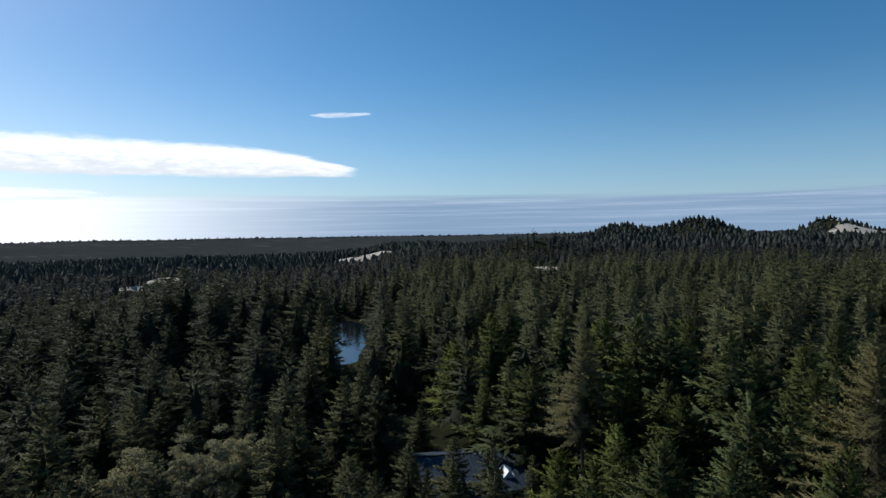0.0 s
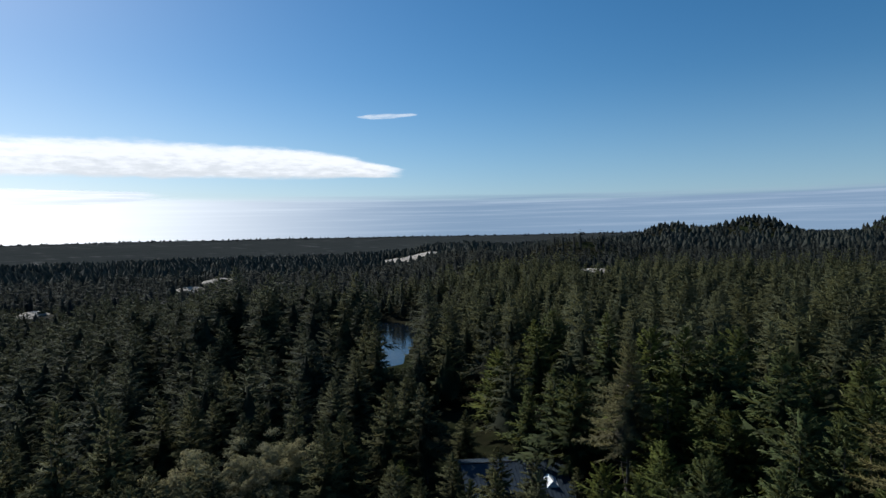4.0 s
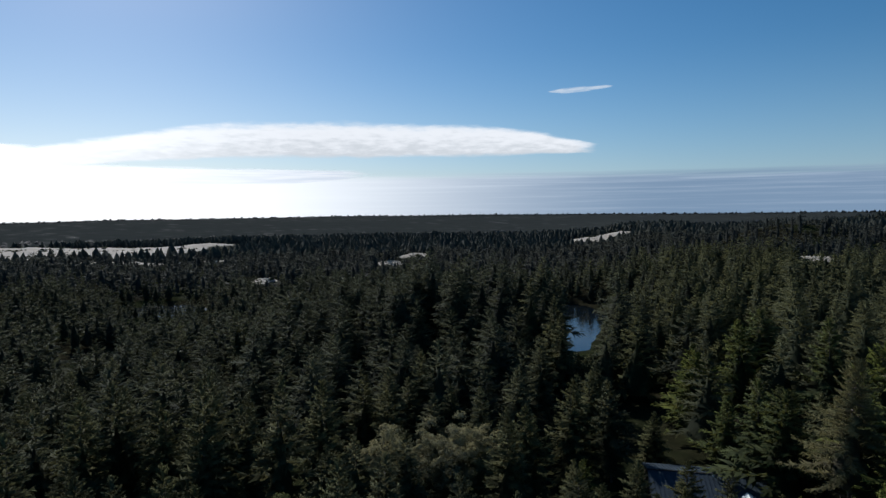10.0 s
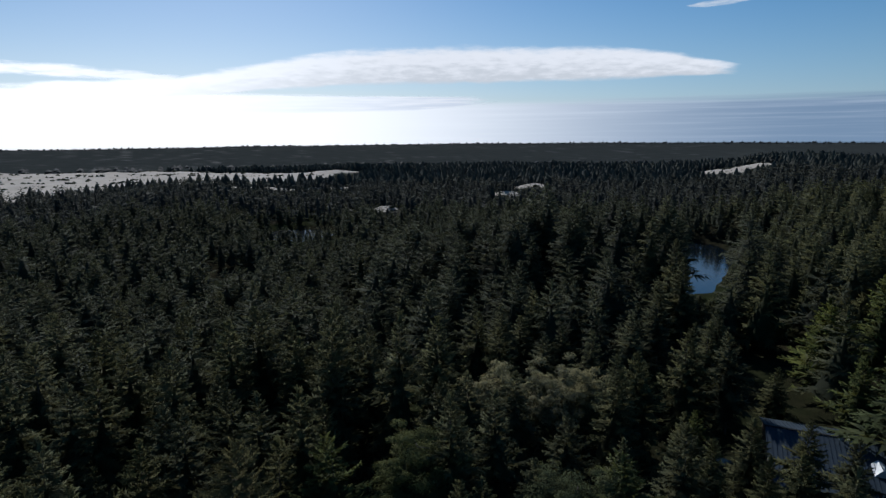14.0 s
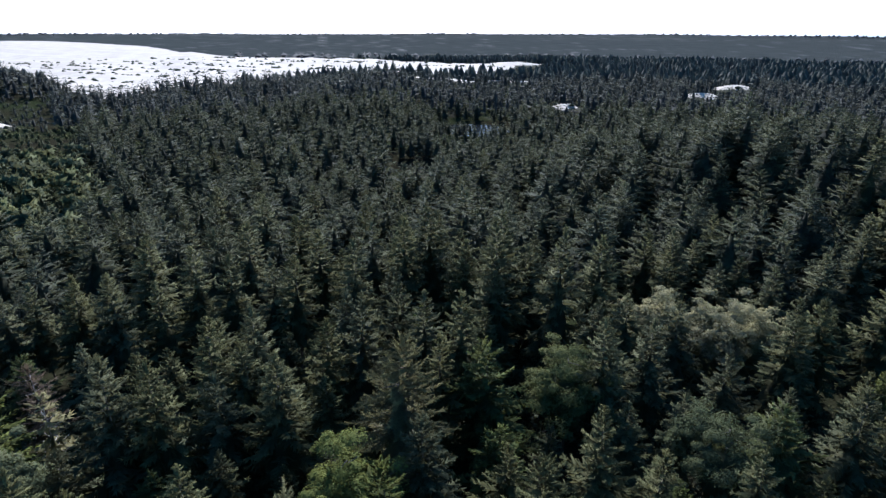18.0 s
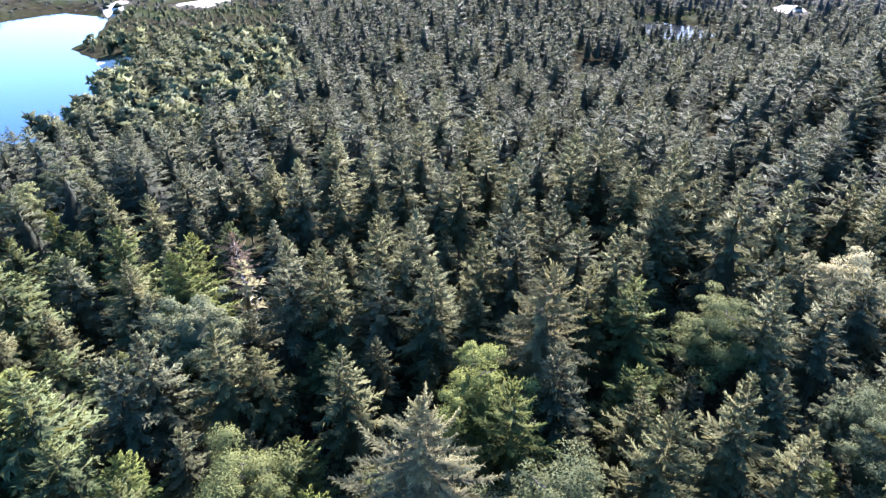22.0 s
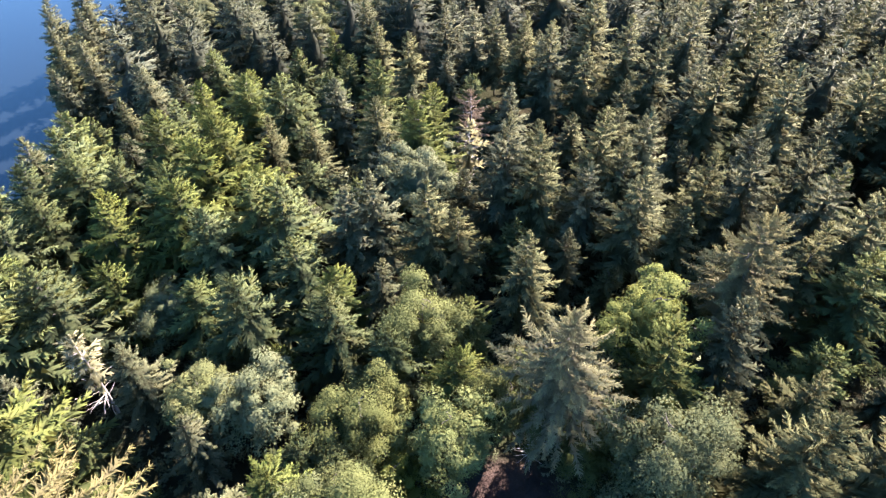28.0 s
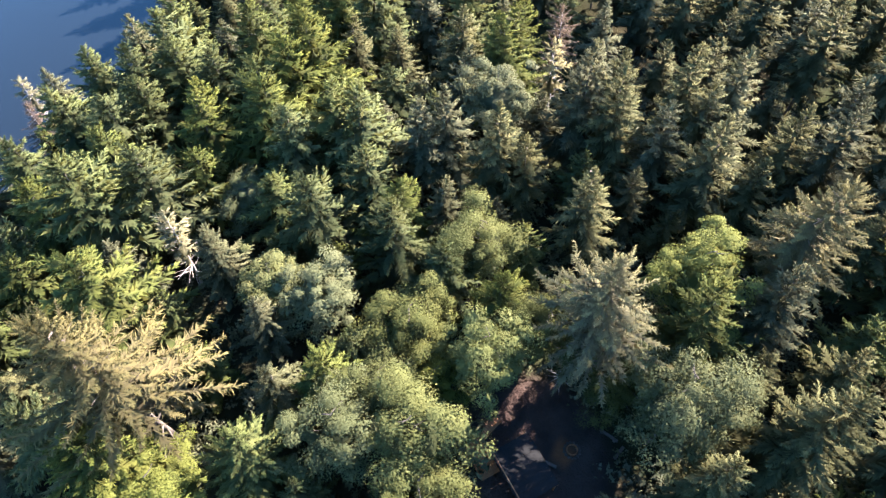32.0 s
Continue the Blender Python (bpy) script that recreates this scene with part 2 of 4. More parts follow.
def shore(x, y):
    x, y = np.asarray(x, float), np.asarray(y, float)
    d = np.full(np.shape(x), 1e9)
    for poly in LAKES:
        d = np.minimum(d, inside(x, y, poly))
    return d + wave(x, y, 6, 2.0) * 1.5


def ground(x, y):
    x, y = np.asarray(x, float), np.asarray(y, float)
    az, r = around(x, y)
    h = 2.5 + wave(x, y, 45, 4.0) * 1.2 * ease(30, 90, r) + wave(x, y, 170, 6.0) * 2.0 * ease(150, 400, r)
    # the land falls towards the lakes in the west and to the plain beyond
    h = h - 10.5 * ease(55, 175, r) * ease(22, 50, az) - 9.5 * ease(190, 300, r) * ease(-3, 8, az) * ease(50, 22, az)
    east = ease(6, 60, x + 0.04 * y)
    h = h + 7.5 * east + 3 * ease(110, 420, r) * ease(-1, -14, az) + 11 * ease(560, 880, r) * ease(-11, -22, az)
    # wooded crests under the eastern sky
    h = h + 18 * bump(x, y, 345, 840, 40, 60) + 27 * bump(x, y, 440, 800, 50, 60) + 22 * bump(x, y, 690, 870, 24, 50) + 17 * bump(x, y, 150, 590, 55, 60)
    # wooded hill across the valley, ridge before the dunes, hill at their southern end, island of trees
    h = h + 14 * bump(x, y, -52, 195, 52, 42) + 9 * bump(x, y, -415, 345, 215, 52, -50) + 27 * bump(x, y, -660, 85, 62, 50, 20) + 5 * bump(x, y, -560, 800, 90, 50)
    for cx, cy, rx, ry, turn in BLOWOUTS:
        h = h + (7 if cy > 500 and cx > -300 else 2) * bump(x, y, cx, cy + ry, rx * 1.3, ry * 1.8, turn)
    # dunes
    s = sandy(x, y)
    h = h + s * (wave(x + 0.3 * y, y * 2.2, 55, 1.0) * 2.2 + np.abs(wave(x * 1.3, y * 2.0, 24, 2.0)) * 1.2 + 2.0)
    # low coastal plain, then the sea
    h = np.where(r > 1200, h * ease(2600, 1200, r) + 6 * ease(1200, 2600, r) + wave(x, y, 330, 2.0) * 4 * ease(1200, 2000, r), h)
    h = h + 4.0 * ease(3000, 3150, r) * ease(3330, 3200, r)
    h = np.where(r > 3200, h + (-16 - h) * ease(3220, 3340, r), h)
    # the gully that opens the view to the lake
    gully = np.maximum(44 - 54 * r / 246 - 9, WATER + 0.8)
    h = h + np.minimum(gully - h, 0) * ease(110, 140, r) * ease(262, 250, r) * ease(0.4, 1.6, az) * ease(6.5, 4.6, az)
    d = shore(x, y)
    h = np.where(d < 26, np.maximum(WATER - 3, WATER + 0.35 + d * 0.16) * ease(26, 4, d) + h * ease(4, 26, d), h)
    return np.where((d > 0) & (r < 1500), np.maximum(h, WATER + 0.35), h)


# where nothing tall grows: the camp clearing, the yard of the house, its track
CLEARINGS = ((-18, 9, 9, 7, 20), (13, 89, 17, 13, 0), (6, 124, 9, 19, -4), (22, 84, 10, 9, 0), (-15, 252, 10, 22, 4))


def open_ground(x, y):
    o = np.zeros(np.shape(x))
    for cx, cy, rx, ry, turn in CLEARINGS:
        o = np.maximum(o, bump(x, y, cx, cy, rx, ry, turn))
    return o

# ---- meshes ----
def sheet(name, verts, faces, material, values=None, facing=None):
    """A mesh object from arrays of places and of alike faces, with values at the corners."""
    me = bpy.data.meshes.new(name)
    verts, faces = np.asarray(verts, np.float32), np.asarray(faces, np.int32)
    me.vertices.add(len(verts))
    me.vertices.foreach_set("co", verts.ravel())
    me.loops.add(faces.size)
    me.loops.foreach_set("vertex_index", faces.ravel())
    me.polygons.add(len(faces))
    me.polygons.foreach_set("loop_start", np.arange(0, faces.size, faces.shape[1], dtype=np.int32))
    for key, column in (values or {}).items():
        me.attributes.new(key, "FLOAT", "POINT").data.foreach_set("value", np.asarray(column, np.float32))
    if facing is not None:
        me.attributes.new("custom_normal", "FLOAT_VECTOR", "POINT").data.foreach_set("vector", np.asarray(facing, np.float32).ravel())
    me.update(calc_edges=True)
    me.materials.append(material)
    return me


def part(name, mesh, parent, label=""):
    ob = new(name, mesh)
    ob.parent = parent
    return tagged(ob, label) if label else ob


def mesh_from(name, bm, material, smooth=False):
    me = bpy.data.meshes.new(name)
    bm.to_mesh(me)
    bm.free()
    me.materials.append(material)
    if smooth:
        me.shade_smooth()
    return me


# ---- ground, lakes and sea ----
def polar_sheet(name, rings, headings, height, material, values=None):
    rr, aa = np.meshgrid(rings, headings, indexing="ij")
    x, y = -np.sin(aa) * rr, np.cos(aa) * rr
    verts = np.stack([x, y, height(x, y)], -1).reshape(-1, 3)
    m, n = len(rings), len(headings)
    i, j = np.meshgrid(np.arange(m - 1), np.arange(n), indexing="ij")
    k = (j + 1) % n
    faces = np.stack([i * n + j, i * n + k, (i + 1) * n + k, (i + 1) * n + j], -1).reshape(-1, 4)
    at = {key: call(x, y).ravel() for key, call in (values or {}).items()}
    return new(name, sheet(name, verts, faces, material, at))


ahead = np.radians(np.arange(-52, 176, 0.5))
behind = np.radians(np.arange(176, 308, 3.0))
headings = np.concatenate([ahead, behind])
rings = np.concatenate([np.linspace(0.5, 40, 36), np.geomspace(41, 3600, 210), [3800, 4200, 4850]])
land = polar_sheet("ground", rings, headings, ground, ground_material(), {"sand": sandy, "burnt": lambda x, y: ease(0.25, 0.7, bump(x, y, -18.4, 11.2, 1.5, 1.3)), "canopy": lambda x, y: ease(1120, 1250, around(x, y)[1]), "trodden": lambda x, y: ease(0.3, 0.6, bump(x, y, -18, 9, 9.5, 8, 20) + bump(x, y, 23, 86, 4, 5))})
land.data.shade_smooth()
tagged(land, "dark forest floor with pale dune sand and a dirt clearing", "ground", kind="structure")

lake_water = water_material("lake_water", rgb(0.006, 0.010, 0.014), 1.6)
for poly in LAKES:
    bm = bmesh.new()
    west, east, south, north = min(p[0] for p in poly) - 8, max(p[0] for p in poly) + 8, min(p[1] for p in poly) - 8, max(p[1] for p in poly) + 8
    bm.faces.new([bm.verts.new((px, py, WATER)) for px, py in ((west, south), (east, south), (east, north), (west, north))])
    tagged(new("water", mesh_from("water", bm, lake_water)), "still dark blue lake water among the trees", "lake", kind="structure")
sea = polar_sheet("sea", np.array([3180.0, 3600, 4000, 4500, 4900]), np.radians(np.arange(0, 360, 2.0)), lambda x, y: np.full(np.shape(x), -6.0), water_material("sea_water", rgb(0.02, 0.05, 0.08), 0.12))
tagged(sea, "calm pale ocean along the horizon", "sea", kind="structure")


# ---- clouds, far behind everything ----
def cloud_material(name, white, grey, strength, softness, grain, level=1.0, lit=0.8, shading=0.7):
    """Cloud: a broken outline, pale where it rises into the light and greyer beneath, brighter towards the sun."""
    n = Nodes(name)
    uv = n.add("UVMap").outputs[0]
    stretch = n.add("Mapping", Vector=uv)
    stretch.inputs["Scale"].default_value = grain
    puff, wisp = n.noise(1.0, 6.0, stretch.outputs[0], 0.6), n.noise(2.3, 5.0, stretch.outputs[0], 0.6)
    fade = n.value("fade")
    body = n.math("ADD", n.math("MULTIPLY", fade, level), n.math("MULTIPLY", n.math("SUBTRACT", puff, 0.5), softness))
    cover = n.math("MULTIPLY", n.span(body, 0.12, 0.62), n.span(fade, 0.0, 0.25))
    shade = n.span(n.math("ADD", n.math("MULTIPLY", n.value("rise"), lit), n.math("MULTIPLY", n.math("SUBTRACT", wisp, 0.5), shading * 4)), 0.0, 0.8)
    near_sun = n.value("glare")
    colour = n.mix(near_sun, n.mix(shade, grey, white), rgb(1.0, 0.99, 0.96))
    glow = n.add("Emission", Color=colour, Strength=n.math("MULTIPLY_ADD", near_sun, strength * 0.5, strength)).outputs[0]
    return n.done(n.add("MixShader", i0=cover, i1=n.add("BsdfTransparent").outputs[0], i2=glow).outputs[0])


def cloud(name, label, az, top, base, material, distance=4800.0, glare=(15, 62)):
    """A bank of cloud along the sky between two heights in degrees; az falls from left to right."""
    m, n = 160, 16
    a = np.linspace(az[0], az[-1], m)
    up, low = np.interp(-a, [-v for v in az], top), np.interp(-a, [-v for v in az], base)
    k = np.linspace(0, 1, n)
    el = low[:, None] + (up - low)[:, None] * k
    aa, kk = np.repeat(a[:, None], n, 1), np.repeat(k[None], m, 0)
    ar, er = np.radians(aa), np.radians(el)
    verts = np.stack([-np.sin(ar) * np.cos(er), np.cos(ar) * np.cos(er), np.sin(er)], -1) * distance
    i, j = np.meshgrid(np.arange(m - 1), np.arange(n - 1), indexing="ij")
    faces = np.stack([i * n + j, i * n + j + 1, (i + 1) * n + j + 1, (i + 1) * n + j], -1).reshape(-1, 4)
    along = np.repeat(np.linspace(0, 1, m)[:, None], n, 1)
    fade = np.minimum(np.minimum(kk * 4.0, (1 - kk) * 2.2), np.minimum(along * 12, (1 - along) * 12))
    fade = np.clip(fade, 0, 1)
    me = sheet(name, verts.reshape(-1, 3), faces, material, {"fade": fade.ravel(), "rise": kk.ravel(), "glare": (ease(glare[0], glare[1], aa) * ease(105, 60, aa)).ravel()})
    flat = np.stack([aa, el], -1).reshape(-1, 2)[faces.ravel()]
    me.uv_layers.new(name="UVMap").data.foreach_set("uv", flat.astype(np.float32).ravel())
    ob = tagged(new(name, me), label, "cloud", kind="structure")
    ob.location.z = 44
    ob.visible_shadow = False
    return ob


bank = cloud_material("cloud_bank", rgb(0.98, 0.98, 0.98), rgb(0.73, 0.75, 0.76), 1.05, 0.9, (0.24, 1.0, 1.0), lit=1.1, shading=0.42)
cloud("cloud_bank_backdrop", "long white cloud bank with a lumpy top above the sea", (64, 56, 50, 46, 40.5, 35, 24, 12.5, 7.3, 1.2), (4.4, 5.1, 5.6, 6.4, 7.5, 8.3, 8.5, 8.0, 7.4, 5.6), (2.6, 3.0, 3.5, 3.8, 4.2, 4.5, 4.6, 4.7, 4.8, 4.9), bank, 4750.0, (26, 66))
thin = cloud_material("thin_cloud", rgb(0.76, 0.84, 0.93), rgb(0.55, 0.70, 0.86), 0.92, 1.2, (0.35, 2.2, 1.0), 0.55)
cloud("wisp_backdrop", "small thin wisp of cloud in the blue sky", (6.6, 5, 3, 1.6, 0.3), (10.62, 10.88, 10.98, 10.98, 10.82), (10.5, 10.3, 10.35, 10.5, 10.7), thin, 4760.0, (80, 90))
cloud("wisp_backdrop", "small thin wisp of cloud near the sun", (66, 60, 55, 50), (6.2, 6.3, 5.9, 5.4), (4.9, 4.8, 4.8, 4.7), thin, 4765.0, (30, 60))
streak = cloud_material("streak_cloud", rgb(0.92, 0.94, 0.97), rgb(0.70, 0.76, 0.84), 1.0, 1.2, (0.08, 2.0, 1.0), 0.9)
cloud("streak_backdrop", "long flat white streak of cloud below the bank", (100, 60, 40, 30, 22), (4.4, 4.3, 4.1, 3.95, 3.75), (2.2, 2.2, 2.2, 2.4, 3.1), streak, 4800.0, (16, 56))
low = cloud_material("low_stratus", rgb(0.58, 0.68, 0.79), rgb(0.27, 0.38, 0.52), 0.92, 1.0, (0.022, 1.2, 1.0), 1.3, 0.25, 0.34)
cloud("stratus_backdrop", "low grey-blue layers of cloud along the sea horizon", (160, 120, 60, 30, 20, 0, -25, -45, -70), (3.9, 3.9, 3.9, 3.8, 3.75, 3.6, 3.4, 3.4, 3.4), (-1.4, -1.4, -1.4, -1.4, -1.4, -1.4, -1.4, -1.4, -1.4), low, 4880.0, (-6, 42))


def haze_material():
    """Sea haze painted as a glowing shell that thins upwards and whitens towards the sun."""
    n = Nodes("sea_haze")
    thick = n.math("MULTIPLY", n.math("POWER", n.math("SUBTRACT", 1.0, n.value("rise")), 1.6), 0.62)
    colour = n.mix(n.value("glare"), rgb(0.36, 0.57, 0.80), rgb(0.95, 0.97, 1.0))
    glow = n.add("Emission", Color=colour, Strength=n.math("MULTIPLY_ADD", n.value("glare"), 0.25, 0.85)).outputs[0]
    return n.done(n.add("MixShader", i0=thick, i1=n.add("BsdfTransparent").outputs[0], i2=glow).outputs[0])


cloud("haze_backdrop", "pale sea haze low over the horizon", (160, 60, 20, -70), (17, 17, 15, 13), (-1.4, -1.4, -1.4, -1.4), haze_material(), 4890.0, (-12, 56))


# ---- trees ----
def blades(at, way, side, length, width):
    """Sprays of needles or leaves: pointed three-cornered blades from places along ways."""
    half = side * (width * 0.5)[:, None]
    return np.stack([at + half, at + way * length[:, None], at - half], 1)


def halves(a, b, c, d):
    """Four-cornered faces, cut in two."""
    return np.concatenate([np.stack([a, b, c], 1), np.stack([a, c, d], 1)]).reshape(-1, 3)


def unit(v):
    return v / np.maximum(np.linalg.norm(v, axis=-1, keepdims=True), 1e-9)


def heart(core, profile, low, lean, r, taper=True):
    """The dense inside of a crown, its shade put into the colour: a lumpy closed form that light does not pass."""
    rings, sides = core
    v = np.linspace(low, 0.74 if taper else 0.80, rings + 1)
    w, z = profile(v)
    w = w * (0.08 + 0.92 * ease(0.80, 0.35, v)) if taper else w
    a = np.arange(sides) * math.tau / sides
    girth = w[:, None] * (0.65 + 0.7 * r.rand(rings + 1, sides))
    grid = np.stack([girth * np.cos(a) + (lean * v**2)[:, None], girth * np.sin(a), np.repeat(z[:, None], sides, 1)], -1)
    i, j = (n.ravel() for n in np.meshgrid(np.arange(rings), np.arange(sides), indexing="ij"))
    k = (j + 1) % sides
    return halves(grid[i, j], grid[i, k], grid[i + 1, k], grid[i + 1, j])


def conifer(seed, height, radius, branches, sprays, bare=0.14, droop=0.25, ragged=0.25, full=0.9, lean=0.0, size=1.0, slim=0.34, core=(8, 9), body=0.36, wild=0.24):
    """The crown of a conifer: boughs in loose whorls, each a drooping frond with twigs to both sides and some hanging below."""
    r = np.random.RandomState(seed)
    u = bare + (1 - bare) * ((np.arange(branches) + r.rand(branches) * 0.9) / branches) ** 0.78
    u = np.minimum(u, 0.99)
    heading = np.arange(branches) * 2.39996 + r.rand(branches) * 0.9
    lobes = 1 + ragged * 0.6 * np.sin(heading * 2 + seed) * np.cos(u * 9 + seed)
    v = (u - bare) / (1 - bare)
    reach = radius * np.power(1 - v, full) * (0.6 + 0.4 * ease(0, 0.16, v)) * (1 - ragged + 1.6 * ragged * r.rand(branches)) * lobes + 0.008 * height
    rise = np.interp(v, [0, 0.35, 0.75, 0.93, 1], [-0.10, 0.16, 0.46, 0.9, 1.6]) + r.randn(branches) * 0.12
    k = np.repeat(np.arange(branches), sprays)
    s = np.tile((np.arange(sprays) + 0.9) / sprays, branches)
    s = 0.1 + 0.9 * np.clip(s + r.randn(len(k)) * 0.03, 0, 1) ** 0.75
    out = np.stack([np.cos(heading), np.sin(heading), np.zeros(branches)], -1)[k]
    cross = np.stack([-out[:, 1], out[:, 0], out[:, 2]], -1)
    reach, rise, u = reach[k], rise[k], u[k]
    sway = (r.randn(branches) * 0.12)[k]
    at = (out + cross * (sway * s)[:, None]) * (s * reach)[:, None]
    at[:, 2] = u * height + rise * s * reach - droop * reach * s * s * (1 - 0.5 * u) + 0.16 * reach * s**5
    at[:, 0] += lean * u**2 * height
    flip = np.where(np.arange(len(k)) % 2 == 0, 1.0, -1.0) * (1 - np.clip((s - 0.9) * 10, 0, 1) * 0.9)
    hang = r.choice([0.75, 0.05, -0.3], len(k), p=[0.25, 0.5, 0.25])
    slope = rise - 2 * droop * s * (1 - 0.5 * u)
    way = out * 0.9 + cross * (flip * (0.45 + 0.5 * r.rand(len(k))))[:, None]
    way[:, 2] += 0.8 * slope - hang + r.randn(len(k)) * 0.15
    way = unit(way + r.randn(len(k), 3) * wild)
    side = unit(np.cross(way, np.array([0, 0, 0.8]) + out * 0.25 + r.randn(len(k), 3) * 0.55))
    length = size * (0.50 * reach * np.power(1.06 - s, 0.8) + 0.024 * height * (1.1 - 0.45 * u) + 0.10 * reach) * (0.75 + 0.5 * r.rand(len(k)))
    verts = blades(at, way, side, length, length * slim * (0.8 + 0.5 * r.rand(len(k))))
    # the leader at the top
    top = np.arange(8) * math.tau / 8
    stem = np.stack([np.cos(top) * 0.14, np.sin(top) * 0.14, np.ones(8)], -1)
    foot = np.tile(np.array([lean * height, 0, height * 0.93]), (8, 1)) * np.array([0.9, 1, 1])
    leader = blades(foot, unit(stem), unit(np.cross(stem, np.array([1, 0.3, 0]))), np.full(8, 0.085 * height), np.full(8, 0.014 * height))
    # young tips paler; lower boughs darkened as if self-shaded
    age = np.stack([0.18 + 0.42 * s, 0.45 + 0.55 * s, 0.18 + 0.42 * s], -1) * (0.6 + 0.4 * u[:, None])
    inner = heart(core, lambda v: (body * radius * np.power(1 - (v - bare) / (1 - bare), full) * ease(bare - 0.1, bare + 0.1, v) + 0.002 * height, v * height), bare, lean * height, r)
    # the heart's low value paints the shade inside the crown
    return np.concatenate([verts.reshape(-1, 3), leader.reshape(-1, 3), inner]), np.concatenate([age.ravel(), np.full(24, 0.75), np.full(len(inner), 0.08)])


def round_crown(seed, height, radius, clumps, leaves, low=0.32, leaf=0.5, flat=1.0, core=(6, 9)):
    """The crown of a broadleaf tree or a pine: uneven clumps of leaves round a domed, broken outline."""
    r = np.random.RandomState(seed)
    v = unit(r.randn(clumps, 3))
    v[:, 2] = np.abs(v[:, 2]) * 1.15 - 0.30
    centre = v * np.array([radius, radius, height * (1 - low) * 0.55 * flat]) * (0.35 + 0.65 * r.rand(clumps, 1) ** 0.7) * (1 + 0.3 * np.sin(np.arctan2(v[:, 1:2], v[:, 0:1]) * 3 + seed))
    centre[:, 2] += height * (low + (1 - low) * 0.47)
    girth = radius * (0.14 + 0.20 * r.rand(clumps) ** 1.4)
    k = np.repeat(np.arange(clumps), leaves)
    d = unit(r.randn(len(k), 3))
    d[:, 2] = np.where(d[:, 2] < -0.3, -d[:, 2], d[:, 2])
    at = centre[k] + d * (girth[k] * (0.55 + 0.5 * r.rand(len(k))))[:, None] * np.array([1, 1, 0.7])
    way = unit(np.cross(d, r.randn(len(k), 3)) * 1.1 + d * 0.45 + np.array([0, 0, -0.25]))
    side = unit(np.cross(way, d + r.randn(len(k), 3) * 0.45))
    length = leaf * (0.7 + 0.7 * r.rand(len(k)))
    verts = blades(at, way, side, length, length * 0.72)
    # paler on the upper side of each clump, varied between clumps
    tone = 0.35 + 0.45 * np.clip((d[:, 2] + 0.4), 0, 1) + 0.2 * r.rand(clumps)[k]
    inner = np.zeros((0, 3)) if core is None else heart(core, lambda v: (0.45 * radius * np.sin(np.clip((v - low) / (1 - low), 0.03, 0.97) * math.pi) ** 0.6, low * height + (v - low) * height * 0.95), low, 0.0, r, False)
    out = unit(d * 0.75 + v[k] * 0.45 + np.array([0, 0, 0.15]))
    core_out = unit(inner.reshape(-1, 3, 3).mean(1) - np.array([0, 0, height * 0.4]))
    # low value on the core: inner shade painted into its colour
    return np.concatenate([verts.reshape(-1, 3), inner]), np.concatenate([np.repeat(tone, 3), np.full(len(inner), 0.05)]), np.concatenate([out, core_out])


def trunk_mesh(name, seed, height, girth, top=0.9, limbs=0, material=None, spread=2.0, low=0.25):
    """A tapered, slightly crooked trunk; limbs leave it at uneven heights."""
    r = random.Random(seed)
    verts, faces = [], []

    def tube(a, b, ra, rb, bend, sides=6, rings=5):
        start, axis = len(verts), Vector(b) - Vector(a)
        q = axis.to_track_quat("Z", "Y")
        for i in range(rings):
            t = i / (rings - 1)
            c = Vector(a) + axis * t + Vector((bend[0], bend[1], 0)) * math.sin(t * math.pi)
            for j in range(sides):
                w = j * math.tau / sides
                verts.append(c + q @ Vector((math.cos(w), math.sin(w), 0)) * (ra + (rb - ra) * t))
        for i in range(rings - 1):
            for j in range(sides):
                k = (j + 1) % sides
                faces.append((start + i * sides + j, start + i * sides + k, start + (i + 1) * sides + k, start + (i + 1) * sides + j))

    tube((0, 0, -0.4), (0, 0, height * top), girth * 0.8, girth * 0.06, (r.uniform(-0.2, 0.2), r.uniform(-0.2, 0.2)), 7, 8)
    for i in range(limbs):
        z, w = height * (low + (0.92 - low) * (i + r.random()) / limbs), r.uniform(0, math.tau)
        long = spread * (1.15 - z / height) * r.uniform(0.6, 1.2)
        tube((0, 0, z), (math.cos(w) * long, math.sin(w) * long, z + long * r.uniform(-0.1, 0.6)), girth * 0.28, girth * 0.05, (r.uniform(-0.2, 0.2), r.uniform(-0.2, 0.2)), 4, 4)
    me = sheet(name, [tuple(v) for v in verts], faces, material or bark)
    me.shade_smooth()
    return me


def dressed(verts, out=None):
    """Turns every spray outward and gives it the soft facing of the crown or clump that it belongs to."""
    faces = verts.reshape(-1, 3, 3)
    face = unit(np.cross(faces[:, 1] - faces[:, 0], faces[:, 2] - faces[:, 0]))
    soft = SOFT if out is None else 0.6
    if out is None:
        out = unit(unit(faces.mean(1) * np.array([1, 1, 0])) * 0.85 + np.array([0, 0, 0.52]))
    back = (face * out).sum(1) < 0
    faces = np.where(back[:, None, None], faces[:, ::-1], faces)
    face = np.where(back[:, None], -face, face)
    return faces.reshape(-1, 3), np.repeat(unit(out * soft + face * (1 - soft)), 3, 0)


SOFT = 0.78


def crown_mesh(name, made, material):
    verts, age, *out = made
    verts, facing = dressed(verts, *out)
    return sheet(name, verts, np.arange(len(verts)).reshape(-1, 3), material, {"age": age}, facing)


